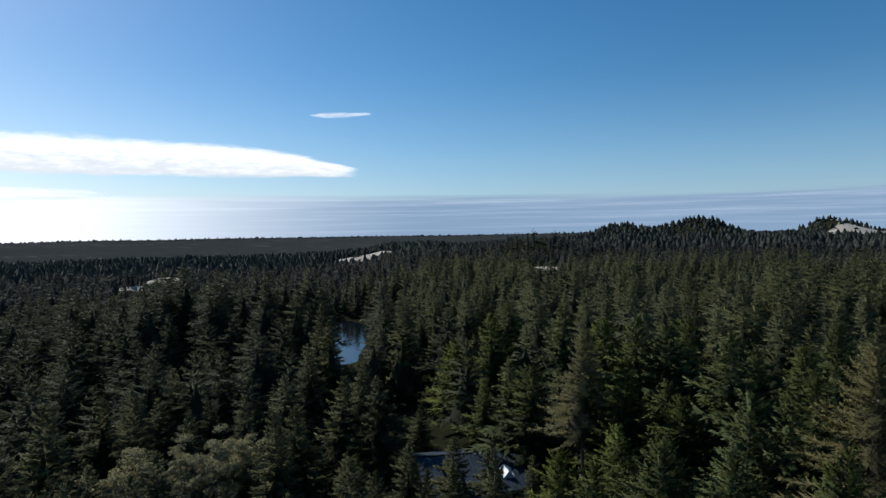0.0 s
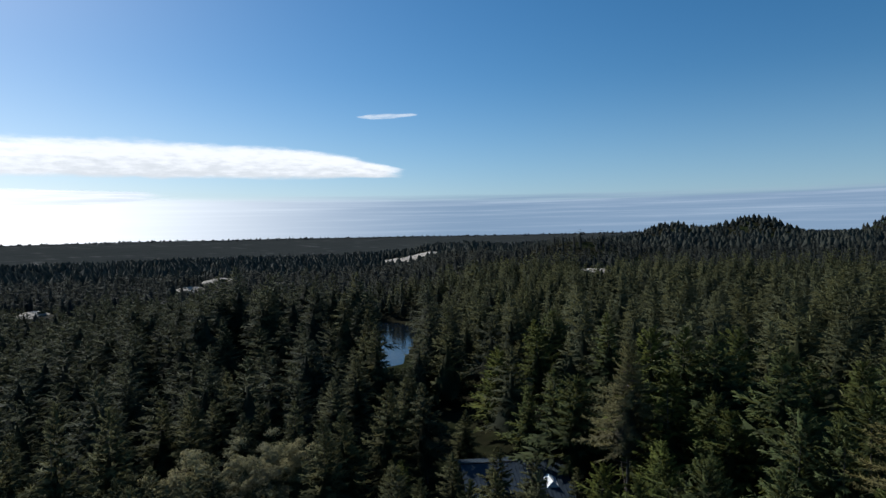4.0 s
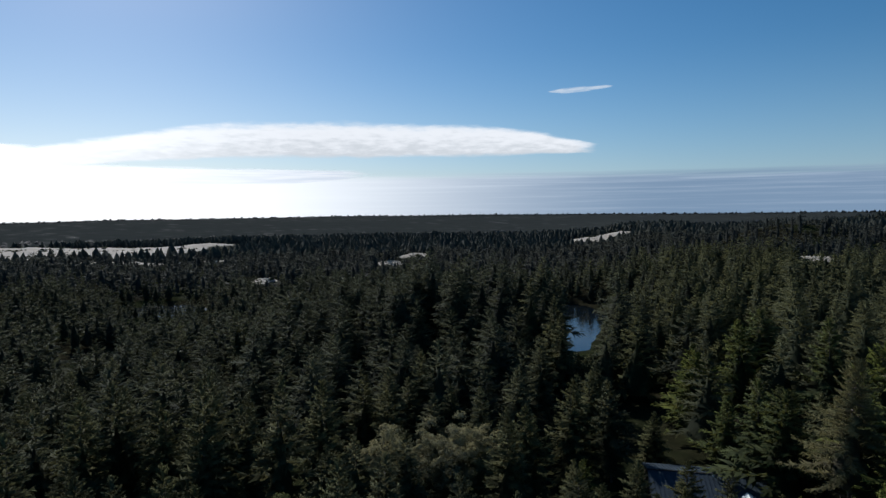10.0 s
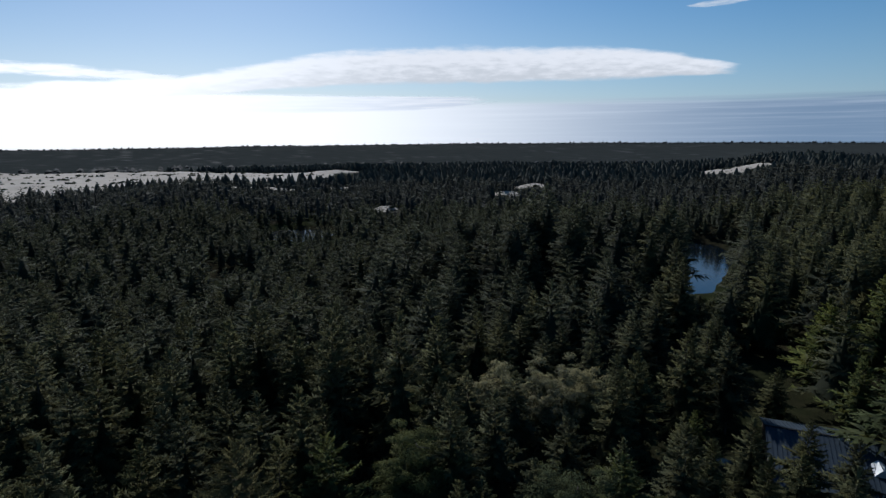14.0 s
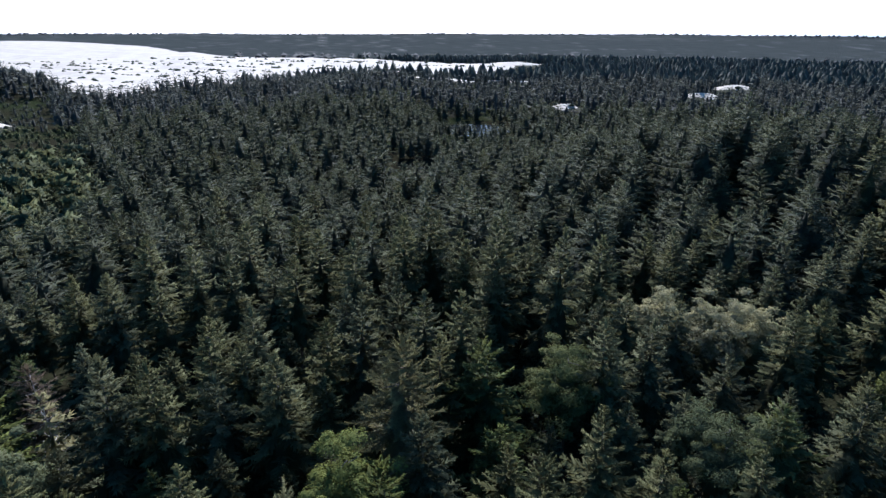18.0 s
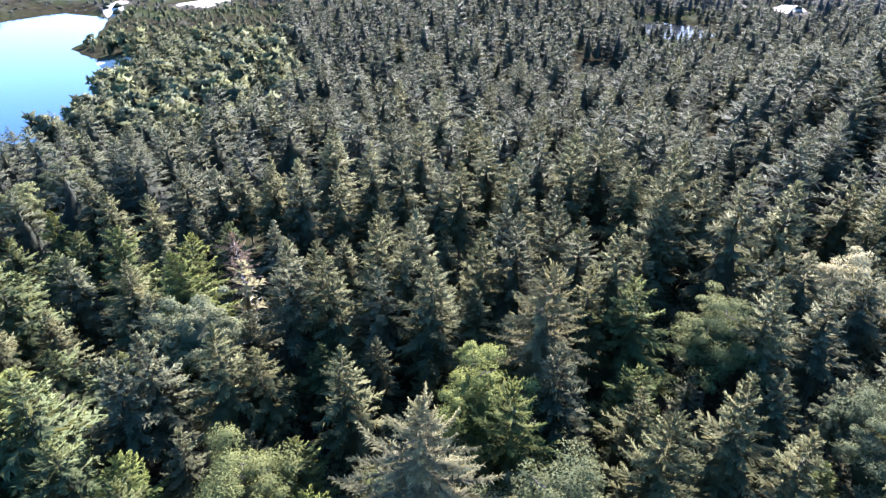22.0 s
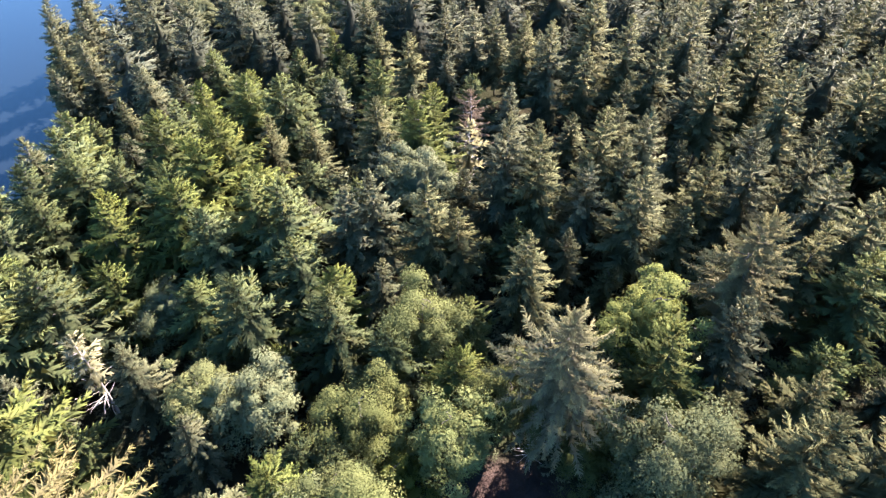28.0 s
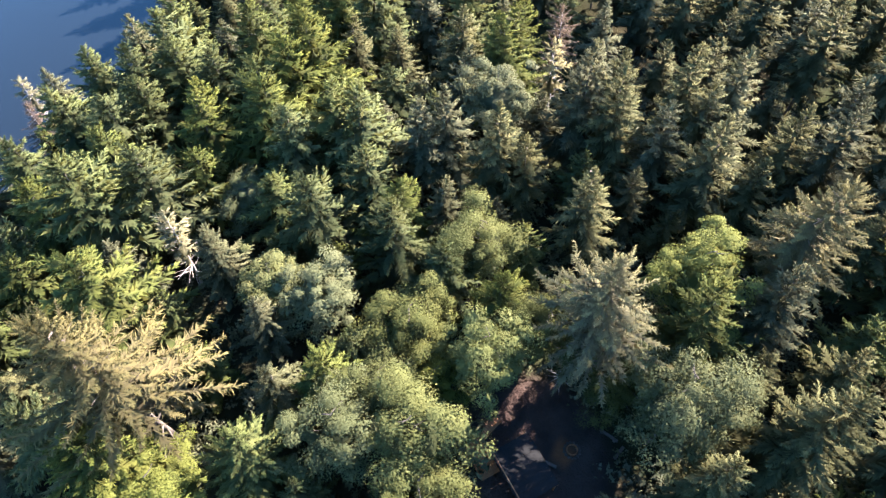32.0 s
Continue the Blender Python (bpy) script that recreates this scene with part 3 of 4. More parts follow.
# every kind is drawn 20 m tall and scaled to the tree that stands there; sets with fewer boughs stand farther off
SHAPES = {"spruce": [], "old": [], "fir": [], "pine": [], "broad": [], "bright": [], "pale": []}
LEVELS = (("", 122, 104, 0.38, 0.27), ("mid_", 104, 46, 0.52, 0.29), ("far_", 88, 30, 0.66, 0.31))
for level in LEVELS[1:]:
    SHAPES[level[0] + "spruce"], SHAPES[level[0] + "fir"] = [], []
for i in range(6):
    stem = trunk_mesh("trunk", i, 20, 0.24, limbs=9, low=0.06, spread=2.0)
    shape = (0.12 + 0.04 * (i % 4), 0.30, 0.34, 0.82 + 0.08 * (i % 3), 0.012 * (i - 2))
    for k, (level, boughs, sprays, size, slim) in enumerate(LEVELS):
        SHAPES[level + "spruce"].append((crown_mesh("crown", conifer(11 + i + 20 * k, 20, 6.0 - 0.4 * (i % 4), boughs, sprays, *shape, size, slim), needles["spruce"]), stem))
for i in range(3):
    SHAPES["old"].append((crown_mesh("crown", conifer(31 + i, 20, 6.2, 180, 120, 0.36, 0.34, 0.40, 0.82, 0.03, 0.30, 0.19, body=0.30, wild=0.45), needles["old"]), trunk_mesh("trunk", 20 + i, 20, 0.32, limbs=30, low=0.1, spread=4.2)))
for i in range(5):
    stem = trunk_mesh("trunk", 40 + i, 20, 0.25, limbs=6, low=0.05)
    shape = (0.12, 0.20, 0.42, 0.64 + 0.07 * i, 0.015 * (i - 1))
    for k, (level, boughs, sprays, size, slim) in enumerate(LEVELS):
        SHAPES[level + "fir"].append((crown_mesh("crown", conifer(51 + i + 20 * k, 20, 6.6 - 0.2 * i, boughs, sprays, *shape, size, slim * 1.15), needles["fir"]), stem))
for i in range(3):
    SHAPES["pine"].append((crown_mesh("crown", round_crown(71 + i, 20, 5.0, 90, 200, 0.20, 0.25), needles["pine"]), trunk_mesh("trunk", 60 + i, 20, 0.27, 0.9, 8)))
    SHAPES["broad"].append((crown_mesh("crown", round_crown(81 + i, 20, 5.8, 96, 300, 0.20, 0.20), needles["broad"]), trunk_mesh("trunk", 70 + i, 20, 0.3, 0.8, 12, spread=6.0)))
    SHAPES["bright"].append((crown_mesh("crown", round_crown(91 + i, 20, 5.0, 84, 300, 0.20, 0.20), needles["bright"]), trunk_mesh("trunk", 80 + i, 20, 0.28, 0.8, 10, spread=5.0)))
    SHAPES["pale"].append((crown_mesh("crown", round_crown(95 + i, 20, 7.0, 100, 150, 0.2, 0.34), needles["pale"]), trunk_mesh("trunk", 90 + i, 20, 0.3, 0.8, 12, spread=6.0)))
SHAPES["snag"] = [(crown_mesh("crown", conifer(98, 20, 2.6, 34, 12, 0.45, 0.3, 0.5, 0.5), needles["pale"]), trunk_mesh("trunk", 98, 20, 0.3, 1.0, 40, dead_wood, 3.6, 0.15))]
SHAPES["brown"] = [(crown_mesh("crown", conifer(99, 20, 4.2, 90, 60, 0.3, 0.3, 0.5, 0.7, 0.02, 0.34, 0.24, wild=0.4), needles["brown"]), trunk_mesh("trunk", 99, 20, 0.24, 0.95, 26, dead_wood, 3.4, 0.1))]
TREES = {
    "spruce": ("spruce_tree", "grey-green spruce with drooping boughs in the dense stand", "tree", "spruces of the stand"),
    "old": ("spruce_tree", "tall old spruce with long pale ragged boughs", "tree", "old spruces"),
    "fir": ("fir_tree", "dense bright green fir with sunlit tips", "tree", "firs of the stand"),
    "pine": ("pine_tree", "round-crowned green shore pine", "tree", "pines near the lake"),
    "broad": ("broadleaf_tree", "rounded leafy green tree among the conifers", "tree", "broadleaf trees"),
    "bright": ("broadleaf_tree", "yellow-green leafy tree catching the sun", "tree", "yellow-green trees"),
    "pale": ("broadleaf_tree", "pale olive leafy tree with a domed crown", "tree", "pale domed trees"),
    "brown": ("dead_tree", "dying spruce with reddish brown needles among green trees", "tree", "dead trees"),
    "snag": ("dead_tree", "dead grey conifer with bare limbs and a brown top", "tree", "dead trees"),
}
dice = random.Random(7)
standing = []


def plant(kind, x, y, height, wide=1.0):
    name, label, category, group = TREES[kind]
    crown, trunk = dice.choice(SHAPES[("far_" if math.hypot(x, y) > 74 else "mid_" if math.hypot(x, y) > 42 else "") + kind if kind in ("spruce", "fir") else kind])
    tree = tagged(new(name), label, category, group)
    s = height / 20
    tree.matrix_world = pose(x, y, float(ground(x, y)), dice.uniform(-2, 2), dice.uniform(-2, 2), dice.uniform(0, 360)) @ Matrix.Diagonal((s * wide, s * wide, s, 1))
    part("trunk", trunk, tree, "grey-brown trunk" if kind != "snag" else "bleached bare trunk")
    part("crown", crown, tree)
    standing.append((x, y))


# placed trees: east, north and height
SPRUCES_A = ((-18.5, -16.9, 12), (-18.8, 29.5, 20), (-40.6, -4.3, 14), (-14.3, 40, 17), (-31, 29.3, 18), (-18.3, 38.6, 20), (-41.5, 11.7, 17), (-47.1, 4.7, 15), (-48.1, 0.7, 19), (-49.8, -8.5, 17), (-50.6, -4.9, 18), (-48, 24, 19), (-53.4, 14.5, 20), (-52.6, 19.6, 17), (-55.9, 10.3, 21), (-41.2, 41, 17), (-51.9, 26.9, 16), (-58.8, 14.1, 19), (-55.4, 24.7, 17), (-27.3, 54.3, 20), (-3.3, 62, 18), (-52.8, 33.7, 18), (-58.6, 22.4, 20), (4.1, 62.9, 16), (-42.7, 47, 20), (-51.3, 37.6, 20), (-29.2, 58.1, 16), (-48, 45.3, 19), (-60.1, 28.2, 19), (-25.5, 62.8, 17))
SPRUCES_B = ((8, 68.7, 14), (-70.3, -5.7, 17), (-54.3, 47.1, 18), (-59.3, 42.2, 17), (2.5, 73.3, 15), (8.6, 75.9, 14), (-48.3, 59.7, 21), (-13.9, 75.6, 17), (-42.3, 66.4, 24), (13.3, 77.8, 12), (-14.9, 80.3, 17), (-50.9, 64.3, 24), (-66.3, 48.9, 21), (-71.9, 41.6, 19), (-40.8, 75.3, 21), (-12.5, 85.7, 16), (-77.1, 41.2, 18), (-58.7, 65, 19), (-51.7, 72, 18), (-84.6, 26.6, 17), (-86.4, 20.9, 19), (-82.7, 36.5, 19), (-56.4, 71.1, 23), (-91.6, -1.4, 17), (-68.7, 60.7, 22), (-61.9, 68.3, 20), (-53.9, 76.1, 18), (-6.5, 93.8, 18), (-88.4, 34, 20), (-92.2, 22, 18))
SPRUCES_C = ((-93.2, 17.4, 18), (-80.1, 52, 20), (-68.9, 67.1, 23), (-66.9, -71.9, 14), (-97.2, 18.1, 18), (-0.4, 98.9, 17), (-95.1, 29.1, 22), (-100.4, -6.9, 16), (-101.4, 4.9, 18), (-101.7, 14.3, 17), (-76.9, 68.2, 20), (-72.9, 72.9, 21), (-93, 45, 21), (-102.8, 10.4, 16), (-4.3, 103.5, 17), (-42.9, 95.1, 16), (-99.9, 30.8, 20), (-38.4, 97.3, 17), (-91.5, 55.4, 21), (-40.4, 100.7, 15), (-81.5, 71.9, 20), (-77.4, 78.4, 20), (-110, -9.7, 17), (-38.1, 105.4, 13), (-101, 50, 19), (-36.9, 110, 17), (-14, 119.2, 17), (-4.2, 122.2, 14.5343), (-59.9, 109.9, 18), (-99.4, 77.1, 20))
SPRUCES_D = ((-109.9, 67.2, 18), (-126.8, 47.8, 21), (-120.9, 63.8, 22), (-108.4, 86.2, 19), (-11.8, 139.6, 20), (-142.3, 6.6, 18), (-138.6, 38.7, 20), (-144.7, -1.8, 17), (-143.6, 30.2, 19), (-132.9, 71, 21), (-150.2, 20.3, 18), (-15, 152.4, 22), (-115.5, 101.1, 20), (-104.8, 114, 21), (-143.8, 63.9, 20), (-113.2, 111.1, 21), (-134.5, 87.5, 20), (-153.3, -61.4, 16), (-152, 68.6, 20), (-111.5, 155.9, 18), (-130, 153.5, 18), (-166, 119.1, 18), (-183.3, 96.2, 18), (-196.6, 120.4, 18), (-216.1, 97.9, 17))
SHORE_SPRUCES = ((-104, -66, 19), (-113, -71.5, 18), (-121.5, -75.5, 19), (-129.5, -80, 17), (-138, -77, 19), (-146.5, -69.5, 18), (-155, -63, 17), (-94.5, -62, 19), (-99, -58.5, 20), (-108, -63, 18), (-117, -67, 19), (-127, -71, 18))
SPRUCES = SHORE_SPRUCES + SPRUCES_A + SPRUCES_B + SPRUCES_C + SPRUCES_D
OLD_SPRUCES = ((-26.9, 12.6, 23), (-14.3, -27.8, 27), (-37.6, 31.6, 22), (39.3, 44.1, 26), (27, 79.6, 24))
FIRS_A = ((-11.2, -17.7, 14), (-19.7, -12.1, 12), (-23.6, -10.8, 9), (-29.5, 3.4, 15), (-9.4, -28.7, 16), (-27.6, 21.7, 19), (-34.7, -8.5, 16), (-11.2, -34.9, 15), (-39.9, -9, 15), (-38.1, -17.7, 16), (-24.8, -36.4, 17), (-43, -12.7, 15), (-40.1, -23.4, 12), (31.8, 38, 22), (-49.9, -15.4, 18), (-47.7, -23.2, 17), (-38.2, -37, 17), (-26.4, -46.5, 12), (17.8, 50.8, 19), (-51, -19.3, 18), (24.2, 49.1, 20), (-34.8, -42.3, 19), (29, 47.6, 19), (-36.1, 44.1, 17), (-51.2, -26.7, 17), (-33.6, -47.3, 15), (-48.2, -34.3, 18), (-9.2, 58.8, 15), (22.8, 55.4, 20), (-57.7, -19.9, 15))
FIRS_B = ((35.8, 49.9, 21), (17.5, 60.3, 17), (-55.6, -29.2, 17), (34.2, 53.4, 21), (-58.5, -26.4, 18), (-62.7, -14.1, 12), (39.7, 50.8, 22), (-67.5, 0.4, 18), (-62.9, -24.6, 19), (-40.7, -54.7, 14), (-49.6, -47.5, 14), (-53.2, -44.4, 15), (-71.2, 0.7, 18), (-64.8, -33.7, 18), (-60.1, -43.1, 15), (-58.8, -48.6, 16), (-76.5, -19.2, 17), (-64.2, -46.9, 17), (50.3, 61.7, 23), (-73.6, -34.5, 16), (31.3, 75.6, 20), (42.9, 70.3, 22), (-78.7, -25.2, 17), (-79.3, -32, 16), (-64.8, -60, 16), (23, 91.6, 17), (42.4, 85.8, 20), (38.5, 89, 22))
FIRS_C = ((21.2, 97.2, 17), (35.7, 94.1, 21), (48, 90.5, 20), (14.2, 118.9, 17), (36.3, 116.9, 20), (14.5, 124.5, 17), (23.5, 126.3, 20), (29.6, 141.1, 18))
FIRS = FIRS_A + FIRS_B + FIRS_C
# the first of these is added to throw shade on the camp clearing
BROADLEAVES = ((-28.6, 8.2, 12), (-10.9, -1.6, 12), (-14.8, -3.2, 15), (-14.9, -10.3, 14), (-19.5, -6.9, 12), (-27, -5.7, 13), (-20.7, 19.8, 17), (-24.7, 15.6, 7), (-36.5, 0.3, 14), (-41.6, -27.8, 10), (-12.9, 54.2, 14), (-30.6, 52.2, 16))
PINES = ((-28.2, -15.2, 14), (-29.3, -20.4, 13), (-57.6, 0.3, 18), (-122.6, -22.3, 15), (-129.1, -15, 16), (-134.2, -50.3, 15), (-148.7, -36.3, 15), (-156.2, -48.5, 15), (-165.3, -33.4, 15), (-169.3, -43.4, 15), (-197.6, -64.8, 16), (-203.5, -57.8, 16), (-205.6, -74.8, 16), (-212.8, -52.8, 16))
BRIGHT_TREES = ((-22.5, -2.3, 8), (-24.1, 2.6, 14), (-7.8, -23.4, 13), (-34, 23.2, 17))
PALE_TREES = ((-31.6, 77.4, 14), (-23, 80.8, 12), (-19.4, 83.8, 13), (-27.6, 83.8, 12), (-22.9, 87.6, 12))
SNAGS = ((-64.8, 7, 15), (-67.3, -78.2, 12), (-33, -33, 13), (-25.8, 10.6, 8))
BROWNED = ((-46.5, -1.5, 7), (-74.5, 8, 15), (-59, -70.5, 13))
for kind, spots in (("old", OLD_SPRUCES), ("spruce", SPRUCES), ("fir", FIRS), ("pine", PINES), ("broad", BROADLEAVES), ("bright", BRIGHT_TREES), ("pale", PALE_TREES), ("snag", SNAGS), ("brown", BROWNED)):
    for x, y, height in spots:
        plant(kind, x, y, height, (1.14 if kind == "fir" else 1.0) * max(0.95, 1.03 * (20 / height) ** 0.5) if kind != "pale" else 1.0)

# lower trees that fill the stand between them
fill = random.Random(12)
for reach, limit, wish in ((62, 4000, 310), (106, 6000, 440)):
    for tried in range(limit):
        if len(standing) >= wish:
            break
        a, d = radians(fill.uniform(-50, 178 if reach < 70 else 150)), reach * math.sqrt(fill.random())
        x, y = -math.sin(a) * d, math.cos(a) * d
        gap = 5.0 if d < 60 else 6.0
        if d < 5 or float(open_ground(x, y)) > 0.35 or float(shore(x, y)) < 3 or any((x - p) ** 2 + (y - q) ** 2 < gap * gap for p, q in standing):
            continue
        green = fill.random() < (0.6 if math.degrees(a) > 80 or x > 15 else 0.15)
        plant("fir" if green else "spruce", x, y, fill.uniform(9, 15) if d < 60 else fill.uniform(10, 16), 1.15)


# ---- the woods beyond and the undergrowth, too many to count ----
def scatter(near, far, step, seed, low=-50, high=152):
    """Jittered places over a ring of land, where trees can grow."""
    r = np.random.RandomState(seed)
    g = np.arange(-far, far, step)
    x, y = (v.ravel() for v in np.meshgrid(g, g))
    x, y = x + r.uniform(-0.48, 0.48, len(x)) * step, y + r.uniform(-0.48, 0.48, len(y)) * step
    az, d = around(x, y)
    az = np.where(az < -100, az + 360, az)
    keep = (d >= near) & (d < far) & (az > low) & (az < high)
    x, y = x[keep], y[keep]
    keep = ((near < 100) | (wave(x, y, 11, 9.0) + wave(x, y, 31, 2.5) > -1.05)) & (shore(x, y) > 2.5) & (sandy(x, y) < 0.28) & (open_ground(x, y) < 0.4)
    return x[keep], y[keep]


def woods(name, label, templates, material, x, y, heights, widths, seed, even=0.65):
    """One mesh of many trees: each a turned and scaled copy of a drawn shape, sunk a little into the ground."""
    r = np.random.RandomState(seed)
    pick, turn, tint = r.randint(0, len(templates), len(x)), r.uniform(0, math.tau, len(x)), r.rand(len(x))
    z = ground(x, y)
    places, ages, tints, facings = [], [], [], []
    for k, (verts, age, *out) in enumerate(templates):
        verts, facing = dressed(verts, *out)
        rim = unit(verts * np.array([1, 1, 0])) * 0.7 * (even < 0.8) + np.array([0, 0, 0.7])
        facing = unit(facing * (1 - even) + rim * even)
        i = np.where(pick == k)[0]
        c, s = np.cos(turn[i])[:, None], np.sin(turn[i])[:, None]
        w, h = widths[i][:, None], heights[i][:, None]
        vx, vy = (c * verts[:, 0] - s * verts[:, 1]) * w, (s * verts[:, 0] + c * verts[:, 1]) * w
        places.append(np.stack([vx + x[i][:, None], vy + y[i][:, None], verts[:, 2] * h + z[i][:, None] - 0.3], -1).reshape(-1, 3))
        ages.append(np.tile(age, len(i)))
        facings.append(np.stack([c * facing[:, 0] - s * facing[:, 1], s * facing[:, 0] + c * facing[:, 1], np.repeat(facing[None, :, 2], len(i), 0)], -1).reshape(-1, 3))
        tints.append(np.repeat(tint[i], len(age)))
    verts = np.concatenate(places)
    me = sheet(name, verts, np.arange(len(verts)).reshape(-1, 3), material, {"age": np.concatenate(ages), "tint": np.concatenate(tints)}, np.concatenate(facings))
    return tagged(new(name, me), label, "forest", kind="stuff")


def small_conifer(seed, branches, sprays, radius, full=0.75, bare=0.05, size=2.0):
    verts, age = conifer(seed, 1.0, radius, branches, sprays, bare, 0.25, 0.28, full, 0.0, size, 0.26, (5, 7) if branches > 40 else (4, 5) if branches > 18 else (2, 4), 0.45)
    return verts, age


def small_round(seed, clumps, leaves, radius):
    return round_crown(seed, 1.0, radius, clumps, leaves, 0.12, 0.17 if clumps > 5 else 0.3, 1.0, (3, 6) if clumps > 5 else None)


def spire(seed, sides, heights=(0.02, 0.3, 0.62, 1.0), girths=(0.30, 0.27, 0.16, 0.004)):
    """A conifer far off: an uneven, tapering crown in jagged tiers."""
    r = np.random.RandomState(seed)
    a = np.arange(sides) * math.tau / sides
    grid = []
    for z, w in zip(heights, girths):
        g = w * (0.65 + 0.7 * r.rand(sides))
        grid.append(np.stack([g * np.cos(a + z * 2), g * np.sin(a + z * 2), z + 0.06 * r.randn(sides) * (z < 0.9)], -1))
    grid = np.array(grid)
    i, j = (n.ravel() for n in np.meshgrid(np.arange(len(heights) - 1), np.arange(sides), indexing="ij"))
    k = (j + 1) % sides
    quads = halves(grid[i, j], grid[i, k], grid[i + 1, k], grid[i + 1, j])
    # paler towards the top of the tree
    return quads, 0.15 + 0.6 * np.clip(quads[:, 2], 0, 1)


def pines_here(x, y):
    return ease(72, 78, around(x, y)[0]) * ease(150, 190, around(x, y)[1])


def sheltered(x, y):
    """How much lower trees grow in the lee of a blowout: 1 full height, 0.3 scrub."""
    low = np.zeros(np.shape(x))
    d = np.hypot(x, y)
    for ahead_of in (20, 50, 90, 140):
        k = 1 + ahead_of / d
        for cx, cy, rx, ry, turn in BLOWOUTS:
            low = np.maximum(low, ease(0.3, 0.6, bump(x * k, y * k, cx, cy, rx * 1.1, ry * 1.5, turn)))
    return 1 - 0.78 * low


def capped(x, y, h):
    """Younger, lower growth on the flats before the lake and the pond."""
    az, d = around(x, y)
    lake = 44 - 54 * d / 246 - ground(x, y)
    pond = 50 - 60 * d / 372 - ground(x, y)
    pool = 56 - 66 * d / 277 - ground(x, y)
    h = np.where((az > 44.5) & (az < 50) & (d < 277) & (d > 215), np.minimum(h, np.maximum(pool, 4.0)), h)
    h = np.where((az > 0.9) & (az < 5.2) & (d < 256), np.minimum(h, np.maximum(lake * 0.95, 1.5)), h)
    return np.where((az > 36.5) & (az < 45) & (d < 372) & (d > 200), np.minimum(h, np.maximum(pond, 9.0)), h)


r = np.random.RandomState(3)
x, y = scatter(3, 84, 2.9, 20, -52, 178)
h = r.uniform(1.0, 3.6, len(x))
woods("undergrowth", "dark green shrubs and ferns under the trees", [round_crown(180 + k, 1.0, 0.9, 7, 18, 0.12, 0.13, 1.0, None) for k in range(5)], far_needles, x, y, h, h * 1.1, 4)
x, y = scatter(60, 200, 8.0, 21)
known = np.array(standing)
free = np.array([((known[:, 0] - a) ** 2 + (known[:, 1] - b) ** 2).min() > 26 for a, b in zip(x, y)]) & ((np.hypot(x, y) > 104)) & (pines_here(x, y) < 0.6)
x, y = x[free], y[free]
mid = [small_conifer(200 + k, 58, 16, 0.255 + 0.01 * k, 0.80 + 0.07 * (k % 3), 0.10, 0.85) for k in range(7)]
h = capped(x, y, np.where(r.rand(len(x)) < 0.78, r.uniform(15, 21, len(x)), r.uniform(9, 13, len(x))) * (1 + 0.14 * wave(x, y, 14, 1.0)))
# the eastern trees take the needles with side light in their colour
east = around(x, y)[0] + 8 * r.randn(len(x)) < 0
for side, label, material in ((~east, "dense dark green conifer woods round the clearing", far_needles), (east, "olive-green conifer woods on the eastern rise, coloured as side-lit", far_lit)):
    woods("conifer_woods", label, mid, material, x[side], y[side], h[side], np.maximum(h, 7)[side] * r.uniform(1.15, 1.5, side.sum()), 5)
x, y = scatter(200, 430, 8.8, 22, -48, 112)
free = pines_here(x, y) < 0.6
x, y = x[free], y[free]
mid = [small_conifer(260 + k, 28, 9, 0.26 + 0.01 * k, 0.82 + 0.06 * (k % 3), 0.06, 1.35) for k in range(7)]
h = capped(x, y, np.where(r.rand(len(x)) < 0.78, r.uniform(12, 17, len(x)), r.uniform(8, 11, len(x))) * sheltered(x, y) * (1 + 0.22 * wave(x, y, 18, 1.0)))
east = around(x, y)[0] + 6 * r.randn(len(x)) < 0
for side, label, material in ((~east, "dark conifer woods sloping down to the lakes", far_needles), (east, "olive-green conifer woods climbing the eastern rise, coloured as side-lit", far_lit)):
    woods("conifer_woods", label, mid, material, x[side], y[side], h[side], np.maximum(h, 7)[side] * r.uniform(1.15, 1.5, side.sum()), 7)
x, y = scatter(104, 440, 6.3, 26, 66, 116)
free = (pines_here(x, y) >= 0.6) & (np.hypot(x, y) > 150)
x, y = x[free], y[free]
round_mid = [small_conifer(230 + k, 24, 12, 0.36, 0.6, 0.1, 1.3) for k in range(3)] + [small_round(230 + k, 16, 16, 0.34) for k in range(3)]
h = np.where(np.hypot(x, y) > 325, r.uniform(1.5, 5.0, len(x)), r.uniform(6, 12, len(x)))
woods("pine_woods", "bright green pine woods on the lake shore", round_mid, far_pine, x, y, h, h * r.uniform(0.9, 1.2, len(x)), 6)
x, y = scatter(430, 1150, 9.6, 23, -46, 110)
az, d = around(x, y)
h = np.where(r.rand(len(x)) < 0.7, r.uniform(12, 17, len(x)), r.uniform(6, 11, len(x))) * sheltered(x, y) * (1 + 0.25 * wave(x, y, 30, 1.0)) * np.where(d > 850, 0.8, 1.0) * np.where(az < -6, 0.75, 1.0) * np.where((az > 77) & (d < 590), 0.35, 1.0)
w = np.maximum(h, 7) * r.uniform(1.0, 1.5, len(x))
near = d < 680
woods("distant_woods", "conifer woods on the ridge before the dunes", [small_conifer(280 + k, 14, 5, 0.30, 0.85, 0.05, 2.0) for k in range(7)], hazed_needles, x[near], y[near], h[near], w[near], 9)
woods("distant_woods", "distant dark conifer woods with gaps of sand", [spire(300 + k, 5) for k in range(8)], hazed_needles, x[~near], y[~near], h[~near], w[~near], 12)
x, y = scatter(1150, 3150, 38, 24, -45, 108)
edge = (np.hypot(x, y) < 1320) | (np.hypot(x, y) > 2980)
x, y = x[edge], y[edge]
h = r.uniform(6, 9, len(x))
